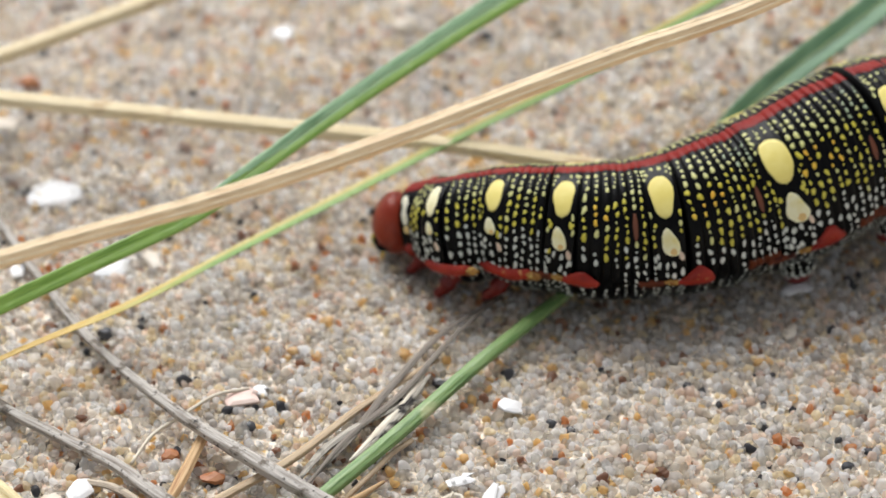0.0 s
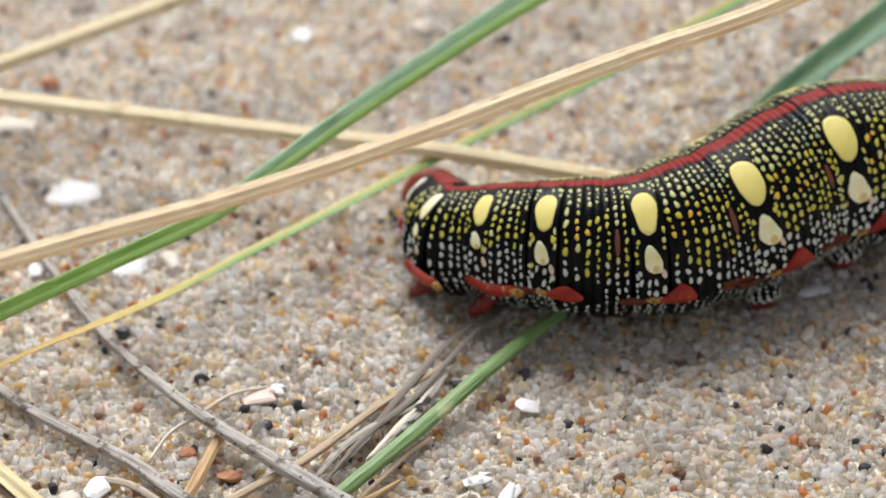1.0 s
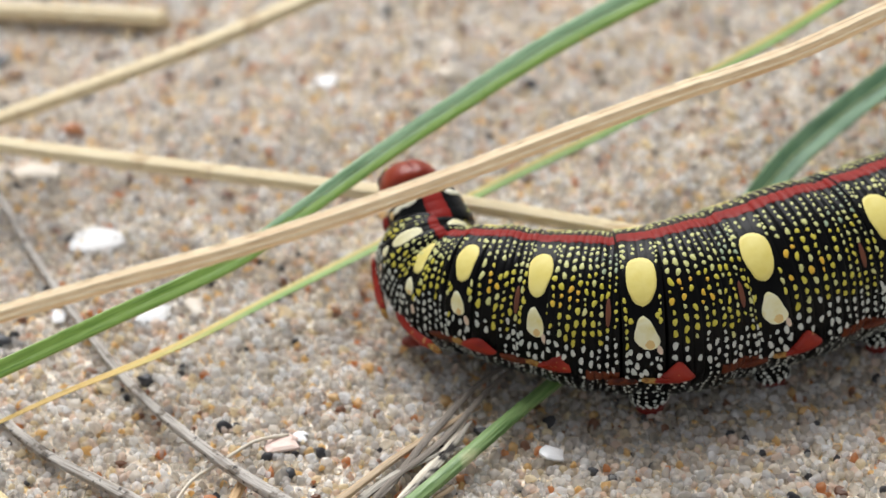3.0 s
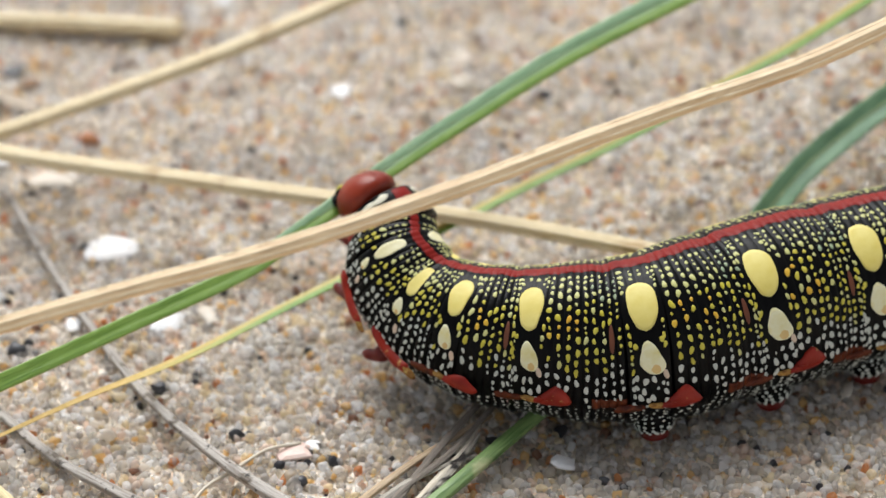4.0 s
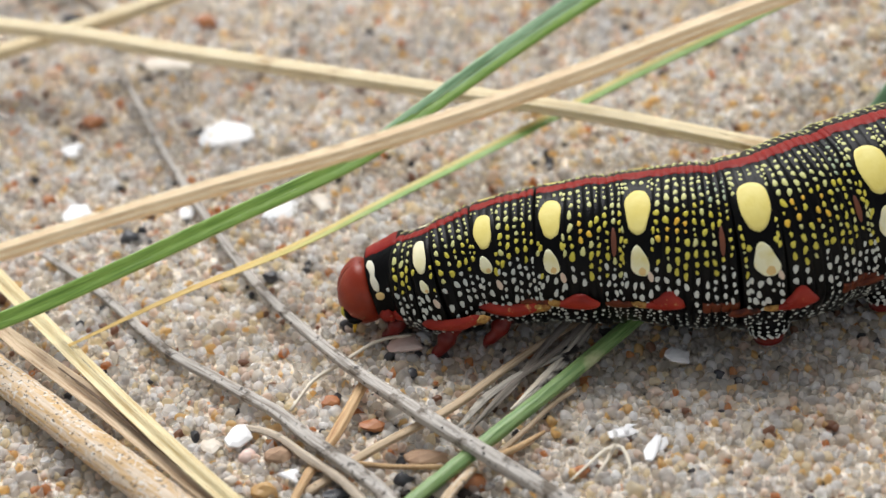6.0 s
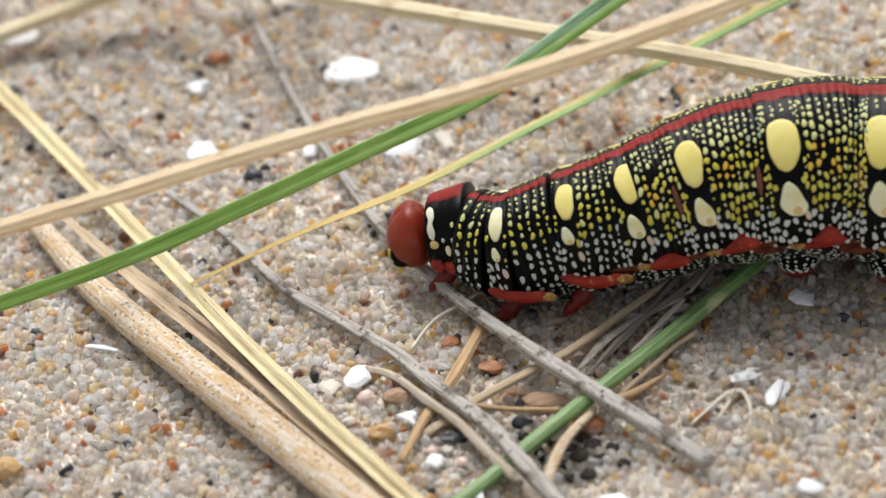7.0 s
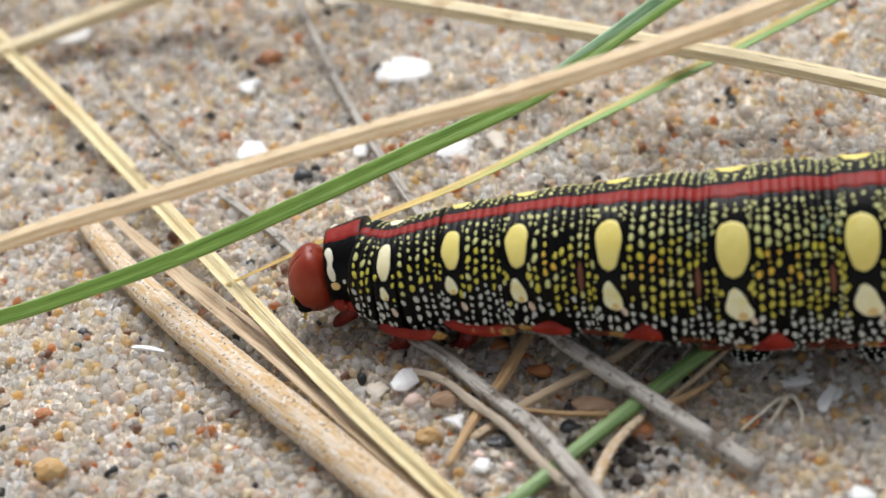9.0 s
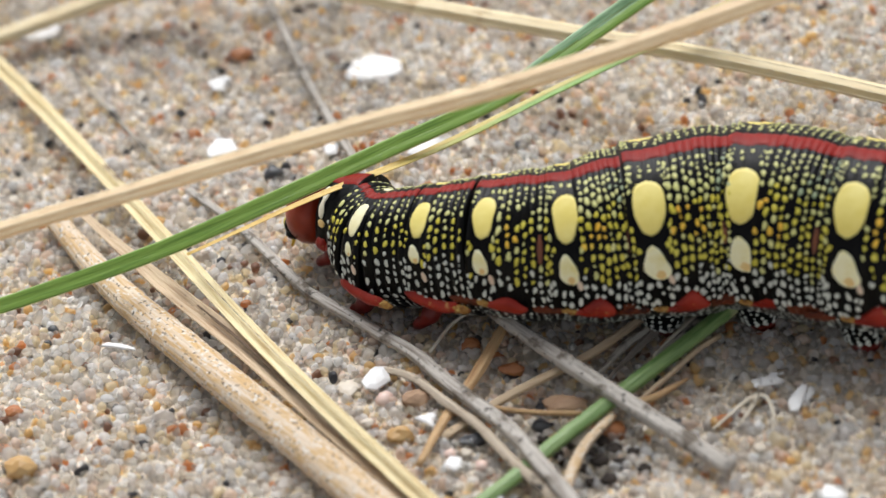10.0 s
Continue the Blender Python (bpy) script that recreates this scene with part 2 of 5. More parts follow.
M_HONEY = mat("honey_stone", (0.48, 0.27, 0.09), 0.4, [(0.58, 0.38, 0.17)], 900, 0.5, 2500)
M_RUSTST = mat("rust_stone", (0.36, 0.12, 0.04), 0.5, [(0.46, 0.20, 0.08)], 900, 0.5, 2500)
M_PALEST = mat("pale_stone", (0.60, 0.52, 0.42), 0.5, [(0.70, 0.63, 0.53)], 600, 0.5, 2500)
M_ROOT = mat("pale_root_fibre", (0.62, 0.54, 0.42), 0.6, [(0.72, 0.66, 0.54)], 900, 0.4, 2500)


# ---- building helpers ----
def mesh_object(name, verts, faces, materials, parent=None, label="", smooth=True, slots=None, uvs=None):
    """One mesh object from points in millimetres."""
    me = bpy.data.meshes.new(name)
    me.from_pydata([(v[0] * U, v[1] * U, v[2] * U) for v in verts], [], faces)
    for m in materials:
        me.materials.append(m)
    if smooth:
        me.polygons.foreach_set("use_smooth", [True] * len(me.polygons))
    if slots is not None:
        me.polygons.foreach_set("material_index", slots)
    if uvs is not None:
        layer = me.uv_layers.new(name="UVMap")
        idx = np.empty(len(me.loops), dtype=np.int32)
        me.loops.foreach_get("vertex_index", idx)
        layer.data.foreach_set("uv", np.asarray(uvs, dtype=np.float32)[idx].ravel())
    ob = new(name, me)
    if parent:
        ob.parent = parent
    if label:
        tagged(ob, label)
    return ob


def spline(points, step=0.6):
    """Smooth curve through points (Catmull-Rom), resampled."""
    p = np.array(points, dtype=float)
    p = np.vstack([2 * p[0] - p[1], p, 2 * p[-1] - p[-2]])
    out = []
    for i in range(1, len(p) - 2):
        n = max(2, int(np.linalg.norm(p[i + 1] - p[i]) / step))
        for k in range(n):
            u = k / n
            out.append(0.5 * ((2 * p[i]) + (p[i + 1] - p[i - 1]) * u + (2 * p[i - 1] - 5 * p[i] + 4 * p[i + 1] - p[i + 2]) * u * u
                              + (3 * p[i] - p[i - 1] - 3 * p[i + 1] + p[i + 2]) * u ** 3))
    out.append(p[-2])
    return np.array(out)


def frames(c):
    """Tangent, side and up vectors along a curve, side kept level."""
    t = np.gradient(c, axis=0)
    t /= np.linalg.norm(t, axis=1)[:, None]
    s = np.cross(np.array([0, 0, 1.0]), t)
    s /= np.maximum(np.linalg.norm(s, axis=1)[:, None], 1e-6)
    return t, s, np.cross(t, s)


def sweep(c, outline, width, tilt=None, wobble=0.0, seed=0, cap=True):
    """Sweeps a closed outline (side, up) along c; width scales it along the way. Returns verts, faces, uvs."""
    rng = np.random.default_rng(seed)
    t, s, u = frames(c)
    n, k = len(c), len(outline)
    length = np.concatenate([[0], np.cumsum(np.linalg.norm(np.diff(c, axis=0), axis=1))])
    verts, uvs = [], []
    w1 = rng.normal(0, wobble, (n, 1)) if wobble else np.zeros((n, 1))
    for i in range(n):
        a = tilt[i] if tilt is not None else 0.0
        ca, sa = math.cos(a), math.sin(a)
        for j, (x, y) in enumerate(outline):
            xx, yy = (x * ca - y * sa) * width[i] * (1 + w1[i, 0]), (x * sa + y * ca) * width[i] * (1 + w1[i, 0])
            verts.append(c[i] + s[i] * xx + u[i] * yy)
            uvs.append((j / k, length[i]))
    faces = [(i * k + j, i * k + (j + 1) % k, (i + 1) * k + (j + 1) % k, (i + 1) * k + j) for i in range(n - 1) for j in range(k)]
    if cap:
        faces.append(tuple(range(k))[::-1])
        faces.append(tuple(range((n - 1) * k, n * k)))
    return verts, faces, uvs


def round_outline(k=14, ribs=0, depth=0.0, flat=1.0):
    return [(math.cos(a) * (1 + depth * math.cos(ribs * a)), flat * math.sin(a) * (1 + depth * math.cos(ribs * a)))
            for a in (2 * math.pi * i / k for i in range(k))]


def blade_outline(fold=0.35, thick=0.14, k=9, ribs=0.05):
    """A folded grass blade: a shallow V with thickness and fine ribs."""
    top, low = [], []
    for i in range(k):
        x = -1 + 2 * i / (k - 1)
        y = fold * abs(x) ** 1.3
        r = ribs * (1 if i % 2 else -1)
        e = thick * (1 - 0.7 * abs(x) ** 3)
        top.append((x, y + e + r))
        low.append((x, y - e + r))
    return low + top[::-1]


def stalk(name, points, radius, material, label, category, ribs=0, depth=0.0, flat=1.0, taper=(1, 1), k=14, wobble=0.02, seed=1, tilt=0.0, ridges=None):
    """A round or flattened stalk along points, with paler ribs along it where ridges names their material."""
    c = spline(points)
    w = radius * np.interp(np.linspace(0, 1, len(c)), np.linspace(0, 1, len(taper)), taper)
    v, f, uv = sweep(c, round_outline(k, ribs, depth, flat), w, np.full(len(c), tilt), wobble, seed)
    ob = mesh_object(name, v, f, [material], uvs=uv)
    tagged(ob, label, category)
    if ridges:
        t, s, u = frames(c)
        rng = np.random.default_rng(seed + 50)
        for q in range(ribs):
            a = 2 * math.pi * q / ribs
            if math.sin(a) < -0.3:
                continue
            grow = 1.0 + depth * 0.75
            line = np.array([c[i] + (s[i] * math.cos(a) + u[i] * flat * math.sin(a)) * w[i] * grow for i in range(len(c))])
            v, f, uv = sweep(line, round_outline(6, 0, 0, 0.6), w * rng.uniform(0.06, 0.11), None, 0.10, q)
            mesh_object("ridge", v, f, [ridges], ob, "paler lengthwise rib", uvs=uv)
    return ob


def blade(name, points, half, material, label, fold=0.35, twist=None, taper=(1, 1), seed=1, thick=0.14, category="grass", margin=None, face=None):
    c = spline(points)
    x = np.linspace(0, 1, len(c))
    w = half * np.interp(x, np.linspace(0, 1, len(taper)), taper)
    tl = np.interp(x, [p for p, _ in twist], [radians(a) for _, a in twist]) if twist else np.zeros(len(c))
    v, f, uv = sweep(c, blade_outline(fold, thick, 13), w, tl, 0.01, seed)
    slots = [1 if face and 0 <= face[2] * (q % 26 - 19) + 6 < 7 * min(1, (q // 26 / len(c) - face[1]) / 0.05) and q % 26 >= 13 else 0 for q in range(len(f))]
    ob = mesh_object(name, v, f, [material, face[0]] if face else [material], uvs=uv, slots=slots)
    tagged(ob, label, category)
    if margin:
        t, s, u = frames(c)
        edge = np.array([c[i] + s[i] * w[i] * (margin[1] * math.cos(tl[i]) - fold * math.sin(tl[i])) * 0.98 + u[i] * w[i] * (margin[1] * math.sin(tl[i]) + fold * math.cos(tl[i])) * 0.98 for i in range(len(c))])
        v, f, uv = sweep(edge, round_outline(8, 0, 0, 0.7), w * 0.10)
        mesh_object("leaf_margin", v, f, [margin[0]], ob, "pale yellowish leaf edge", uvs=uv)
        mid = np.array([c[i] + s[i] * w[i] * -0.02 * math.sin(tl[i]) + u[i] * w[i] * thick * 1.05 for i in range(len(c))])
        v, f, uv = sweep(mid, round_outline(8, 0, 0, 0.9), w * 0.075)
        mesh_object("midrib", v, f, [M_RIB], ob, "paler midrib", uvs=uv)
    return ob


# ---- sand ----
def ground_height(x, y):
    """Gentle unevenness of the sand, in millimetres."""
    return 0.28 * np.sin(x * 0.21 + 0.6) * np.cos(y * 0.17 - 0.4) + 0.18 * np.sin(x * 0.53 + y * 0.37) + 0.9 * np.exp(-((x + 52) ** 2 + (y + 44) ** 2) / 90.0) + 6.0 * np.exp(-((x - 48) ** 2 + (y - 36) ** 2) / 800.0)


def sand_bed():
    xs = np.concatenate([[-60000, -8000, -1500, -500, -240], np.arange(-120, 100.1, 2.0), [220, 500, 1500, 8000, 60000]])
    ys = np.concatenate([[-60000, -8000, -1500, -500, -200], np.arange(-80, 120.1, 2.0), [240, 500, 1500, 8000, 60000]])
    gx, gy = np.meshgrid(xs, ys)
    near = (np.abs(gx) < 200) & (np.abs(gy) < 200)
    gz = np.where(near, ground_height(gx, gy) - 0.19, -0.19)
    nx, ny = len(xs), len(ys)
    verts = np.stack([gx, gy, gz], -1).reshape(-1, 3)
    faces = [(j * nx + i, j * nx + i + 1, (j + 1) * nx + i + 1, (j + 1) * nx + i) for j in range(ny - 1) for i in range(nx - 1)]
    ob = mesh_object("ground", verts, faces, [M_SAND])
    tagged(ob, "pale beach sand reaching to the horizon", "sand", kind="structure")


def sand_grains():
    """Two layers of loose grains; those where the camera passes nearest are rounder."""
    rng = np.random.default_rng(7)
    shapes = []
    for level in (1, 2):
        bm = bmesh.new()
        bmesh.ops.create_icosphere(bm, subdivisions=level, radius=1.0)
        shapes.append((np.array([v.co[:] for v in bm.verts]), np.array([[v.index for v in f.verts] for f in bm.faces])))
        bm.free()
    pitch = 0.68
    layers = []
    for depth, shift in ((-0.20, 0.35), (0.05, 0.0)):
        ax, ay = np.meshgrid(np.arange(-80, 52, pitch) + shift, np.arange(-54, 68, pitch) + shift)
        layers.append(np.stack([ax.ravel(), ay.ravel(), np.full(ax.size, depth)], 1))
    grid = np.concatenate(layers)
    n = len(grid)
    grid[:, :2] += rng.uniform(-0.30, 0.30, (n, 2))
    size = 0.27 + 0.25 * rng.random(n) ** 1.3 + 0.30 * rng.random(n) * (rng.random(n) < 0.05)
    fine = (grid[:, 2] > 0) & (grid[:, 0] > -66) & (grid[:, 0] < 36) & (grid[:, 1] > -50) & (grid[:, 1] < 26)
    grid[:, 2] += ground_height(grid[:, 0], grid[:, 1]) + rng.uniform(-0.14, 0.14, n)
    scale = size[:, None] * np.stack([rng.uniform(0.9, 1.35, n), rng.uniform(0.8, 1.15, n), rng.uniform(0.7, 1.05, n)], 1)
    q = rng.normal(size=(n, 4))
    q /= np.linalg.norm(q, axis=1)[:, None]
    w, x, y, z = q.T
    R = np.stack([1 - 2 * (y * y + z * z), 2 * (x * y - z * w), 2 * (x * z + y * w), 2 * (x * y + z * w), 1 - 2 * (x * x + z * z), 2 * (y * z - x * w),
                  2 * (x * z - y * w), 2 * (y * z + x * w), 1 - 2 * (x * x + y * y)], 1).reshape(n, 3, 3)
    points, tris, smooth, start = [], [], [], 0
    for (base, tri), pick in ((shapes[0], ~fine), (shapes[1], fine)):
        m, k = int(pick.sum()), len(base)
        lump = np.ones((m, k, 1))
        for power, strength in ((1.0, 0.16), (2.2, 0.10)):
            way = rng.normal(size=(m, 3, 1))
            lump += strength * np.sin(power * (base[None] @ way) + rng.uniform(0, 6, (m, 1, 1)))
        flat = rng.normal(size=(m, 7, 3))
        flat /= np.linalg.norm(flat, axis=2)[:, :, None]
        local = base[None] * lump
        for e in range(7):
            over = np.maximum(np.einsum("mki,mi->mk", local, flat[:, e]) - 0.64, 0)
            local = local - over[:, :, None] * flat[:, e][:, None, :]
        local = local * scale[pick][:, None, :]
        v = np.einsum("nij,nkj->nki", R[pick], local) + grid[pick][:, None, :]
        points.append(v.reshape(-1, 3))
        tris.append((tri[None] + (np.arange(m) * k)[:, None, None]).reshape(-1, 3) + start)
        smooth.append(np.repeat(rng.random(m) < 0.55, len(tri)))
        start += m * k
    v, f = np.concatenate(points), np.concatenate(tris)
    me = bpy.data.meshes.new("sand_grains")
    me.vertices.add(len(v))
    me.vertices.foreach_set("co", (v.reshape(-1) * U).astype(np.float32))
    me.loops.add(len(f) * 3)
    me.loops.foreach_set("vertex_index", f.reshape(-1).astype(np.int32))
    me.polygons.add(len(f))
    me.polygons.foreach_set("loop_start", np.arange(0, len(f) * 3, 3, dtype=np.int32))
    me.polygons.foreach_set("use_smooth", np.concatenate(smooth))
    me.materials.append(M_GRAIN)
    me.update()
    me.validate()
    ob = new("sand_grains", me)
    tagged(ob, "loose quartz sand grains, pale with honey and dark ones", "sand", kind="stuff")


sand_bed()


# ---- grass and stalks over the sand ----
tan_stalk = stalk("dry_grass_stalk", [(-88, -40, 0.8), (-70, -37, 9), (-55, -33.5, 15.5), (-41.3, -29.4, 18), (-33.4, -27.4, 19.6), (-25.5, -25.7, 21.2), (-17.5, -24.2, 22.8), (-9.7, -22, 24.3), (-1.8, -19.4, 25.9), (6.1, -16.4, 27.5), (14.1, -13.6, 29.1), (20.9, -11.6, 30.5), (50, -1, 36), (90, 15, 22), (115, 25, 0)], 0.75, M_TAN,
                  "long tan dry grass stalk arching over the caterpillar", "grass stalk", ribs=9, depth=0.05, flat=0.8, taper=(0.8, 0.9, 1, 1.0, 1.0, 1, 0.9), k=28, ridges=M_PALE)
green_blade = blade("grass_blade", [(-78, -38, 0.8), (-62.69, -29.79, 3.15), (-53.86, -26.07, 4.14), (-44.65, -22.26, 5.52), (-36.61, -17.8, 6.75), (-28.45, -12.98, 8.01), (-20, -8.3, 9.6), (-15.8, -4.5, 10.7), (-9.3, 1.5, 12.4), (-2.7, 7.2, 14), (6.6, 14.5, 16.2), (20, 22.4, 19.3), (45, 38, 24), (80, 60, 14), (100, 72, 0)], 1.05, M_GREEN,
                    "fresh green folded grass blade with yellow flecks", fold=0.24, twist=[(0, 40), (0.22, 36), (0.32, 28), (1, 22)], taper=(0.45, 0.62, 0.72, 1.05, 1.5, 1.6, 1.6), face=(M_WAXY, 0.30, 1), margin=(M_MARGIN, -1), thick=0.30)
thin_blade = blade("grass_blade", [(-41.7, -22.6, 2.2), (-32.65, -17.09, 3.44), (-24.59, -11.07, 3.17), (-16.19, -3.61, 3.12), (-7.24, 2.55, 4.29), (2.08, 7.42, 6.71), (11.35, 11.13, 9.68), (24.09, 17.19, 14.05), (45, 24, 23), (80, 48, 12), (98, 60, 0)], 0.54, M_THIN,
                   "thin grass blade, green with a yellow edge and tip", fold=0.3, twist=[(0, 5), (0.4, 12), (1, 25)], taper=(0.25, 0.75, 0.95, 1.05, 1.1, 1.2, 1.2, 1.2, 1.2), thick=0.2)
straw = stalk("straw", [(-60, 14.1, -6.1), (-40, 9.6, -2), (-17.16, 4.08, 0), (-1.62, 0.36, 0), (18.11, -3.68, -0.5), (32.37, -6.4, -1), (46.24, -9.36, -2), (50, -10.2, -2.4)], 0.80, M_STRAW, "pale bleached straw lying behind the caterpillar", "straw", ribs=8, depth=0.04, flat=0.75, k=32, ridges=M_PALE)
straw.matrix_basis = pose(-35.0 * U, 9.9 * U, 7.0 * U)
stalk("straw", [(-76, 5, 0.8), (-68, 8.5, 1.6), (-59.83, 11.85, 3), (-52.78, 14.88, 4), (-42.89, 17.39, 6), (-33.12, 20.84, 8), (-23.33, 24.81, 10), (-8.51, 32.72, 13), (4.21, 41.28, 15), (40, 62, 19), (80, 85, 10), (100, 95, 0)], 0.85, M_STRAW, "long bleached straw slanting up from the sand", "straw", ribs=8, depth=0.035, flat=0.75, k=32, taper=(0.9, 1, 1), ridges=M_PALE)
stalk("straw", [(-76.82, 45.12, 1), (-59.52, 44.36, 1), (-45.33, 43.81, 1), (-31.21, 42.52, 1)], 1.0, M_STRAW, "short bleached straw with a cut end on sand", "straw", ribs=9, depth=0.035, flat=0.8, k=36, ridges=M_PALE)
blade("grass_blade", [(20, 5, 1.2), (25.02, 10.85, 5), (30.24, 15.84, 7), (35.41, 19.49, 9), (39.71, 23.11, 10.5), (46.26, 28.57, 13), (75, 48, 18), (110, 75, 0)], 1.45, M_BLUEGREEN, "broad blue-green grass blade behind the caterpillar", fold=0.5, twist=[(0, 20), (1, 20)], taper=(0.8, 1, 1, 1), thick=0.2, margin=(M_BLUEGREEN, -1))
stalk("grass_blade", [(-20.76, -45.45, 0.9), (-16.61, -40.91, 1.1), (-12.41, -35.55, 1.3), (-3.57, -24.7, 1.5), (2.92, -16.18, 1.5), (9.89, -7.39, 1.2), (15.87, 0.47, 0.9)], 0.60, M_PALEGREEN, "green rolled grass blade lying on the sand", "grass", ribs=7, depth=0.05, flat=0.75, taper=(0.9, 1, 1.05, 1, 0.8), k=28)
stalk("twig", [(-44.09, 16.18, 0.8), (-37.66, 3.39, 0.8), (-32.17, -6.13, 0.8), (-27.26, -13.74, 0.9), (-20.2, -22.43, 1.8), (-13.06, -29.01, 2.2), (-6.51, -33.9, 1.8), (-0.71, -37.8, 1)], 0.50, M_GREY, "weathered grey stalk lying on the sand", "twig", ribs=5, depth=0.12, flat=0.8, taper=(0.6, 0.7, 0.75, 0.9, 1.3, 1.35), k=20, wobble=0.03)
stalk("twig", [(-45.63, -9.38, 0.8), (-40.5, -13.74, 0.8), (-34.12, -20.5, 0.9), (-29.65, -23.85, 1), (-26.64, -26.11, 1.2), (-24.18, -28.03, 1.4), (-21.13, -31.27, 1.7), (-16.42, -35.64, 2), (-13.58, -39.19, 2), (-11.78, -41.39, 1.9), (-7.9, -45.9, 1.6)], 0.52, M_GREY, "weathered grey stalk lying on the sand", "twig", ribs=5, depth=0.12, flat=0.75, taper=(0.6, 0.8, 1.0, 1.15, 1.1), k=20, wobble=0.03, seed=4)
stalk("twig", [(-26.76, -28.84, 0.6), (-25.27, -29.44, 0.9), (-23.75, -30.35, 1.1), (-21.25, -32.7, 1.3), (-18.62, -34.95, 1.4), (-16.05, -37.95, 1.4), (-13.0, -40.95, 1.3), (-10.91, -42.9, 1.0)], 0.42, M_BUFF, "thin brownish grey twig beside a thicker one", "twig", ribs=4, depth=0.12, flat=0.8, taper=(0.7, 0.9, 1, 1.05), wobble=0.05, seed=5)
stalk("fibre", [(-23.38, -26.97, 0.6), (-22.03, -23.92, 0.8), (-20.02, -22.09, 1), (-17.61, -19.61, 1), (-15.09, -18.36, 0.6)], 0.14, M_ROOT, "curved pale fibre on the sand", "fibre", k=8)
stalk("dry_stub", [(-22.44, -38.38, 0.7), (-21.22, -34.01, 0.9), (-19.69, -29.96, 1), (-18.11, -24.16, 1)], 0.42, M_RUST, "rusty brown dry stub on the sand", "twig", ribs=6, depth=0.12, flat=0.6, taper=(0.6, 0.9, 1.1, 0.9), k=24)
stalk("straw", [(-21.3, -35.5, 0.5), (-19.24, -33.63, 0.7), (-17.39, -31.85, 0.9), (-14.73, -29.79, 1.1), (-11.2, -26.8, 1.1), (-6.24, -20.93, 1), (-0.39, -15.02, 0.8)], 0.38, M_BARK, "thin pale brown straw on the sand", "straw", ribs=5, depth=0.1, flat=0.7, taper=(1, 1, 0.6), k=20)
STRANDS = [([(-10.64, -29.21, 0.8), (-7.83, -25.3, 0.9), (-4.06, -21.58, 1), (-1.69, -20.14, 1)], 0.34, M_CHAR), ([(-9.98, -30.12, 0.8), (-6.99, -24.78, 1), (-3.65, -19.84, 1.2), (0.73, -12.96, 1.1), (4.86, -7.63, 0.8)], 0.30, M_DIM), ([(-6.93, -27.06, 0.8), (-3.61, -22.55, 1), (-1.05, -17.06, 1.1)], 0.32, M_ROOT)]
for q, (pts, rad, m) in enumerate(STRANDS):
    for e in range(2):
        rng = np.random.default_rng(q * 7 + e)
        moved = [(x + rng.uniform(-0.5, 0.5) + 0.35 * (e - 1), y + rng.uniform(-0.4, 0.4) - 0.35 * (e - 1), z + 0.12 * e) for x, y, z in pts]
        stalk("frayed_fibre", moved, rad * (1 - 0.18 * e), M_CHAR if e == 1 and m is not M_DIM else m, "frayed plant fibre, dark and bleached, on the sand", "plant fibre", ribs=4, depth=0.2, flat=0.45,
              taper=(0.4, 1, 0.9, 0.5), k=16, wobble=0.08, seed=q * 5 + e)
stalk("reed", [(-56.17, -13, 1.2), (-48.53, -21.81, 1.5), (-39.9, -29.71, 1.6), (-32.24, -36.39, 1.6), (-22.67, -44.89, 1.6), (-15.99, -50.86, 1.6), (-9.77, -56.7, 1.6)], 1.42, M_REED, "thick dry reed with grey speckles lying on sand", "reed", ribs=16, depth=0.025, flat=0.8, taper=(0.55, 0.9, 1, 1.05, 1.1), k=48, wobble=0.012)
sheath = blade("leaf_sheath", [(-54.15, -12.72, 1.5), (-45.54, -21.16, 1.9), (-36.79, -28.77, 2), (-28.54, -36.6, 2), (-21.86, -42.74, 1.9), (-14.64, -49.96, 1.8)], 0.85, M_BARK, "brown dry leaf sheath along the reed", fold=0.6, twist=[(0, -20), (0.4, 10), (1, 25)], taper=(0.4, 0.9, 1, 0.9, 0.9), thick=0.12)
# thin dark strip on top of the sheath, painted shade of its split
slit = spline([(-41.2, -24.6, 2.5), (-36.5, -28.9, 2.6), (-28.3, -36.7, 2.6), (-21.6, -42.9, 2.5), (-14.4, -50.1, 2.4)])
v, f, uv = sweep(slit, round_outline(8, 0, 0, 0.4), 0.24 * np.sin(np.linspace(0.25, 2.6, len(slit))), None, 0.10, 6)
mesh_object("slit_shade", v, f, [M_SLIT_SHADE], sheath, "dark strip standing for shade in the sheath's split", uvs=uv)
golden_straw = blade("straw", [(-75.19, 15.41, 1.4), (-68.12, 7.7, 1.6), (-61.57, 0.82, 1.8), (-53.87, -7.84, 2), (-46.02, -16.89, 2.2), (-38.12, -26.08, 2.6), (-30.5, -34.34, 2.8), (-23.59, -41.27, 2.8), (-19.01, -45.6, 2.6), (-12.55, -51.49, 2)], 0.46, M_GOLD, "golden folded straw lying beside the reed", fold=0.75, twist=[(0, 20), (0.5, 10), (1, 25)], taper=(1.1, 1.1, 1, 0.85, 0.95, 1), thick=0.18, category="straw")
side = spline([(-75.19, 15.41, 1.4), (-68.12, 7.7, 1.6), (-61.57, 0.82, 1.8), (-53.87, -7.84, 2), (-46.02, -16.89, 2.2), (-38.12, -26.08, 2.6), (-30.5, -34.34, 2.8), (-23.59, -41.27, 2.8), (-19.01, -45.6, 2.6), (-12.55, -51.49, 2)])
side = side + frames(side)[1] * 0.82 - np.array([0, 0, 0.3])
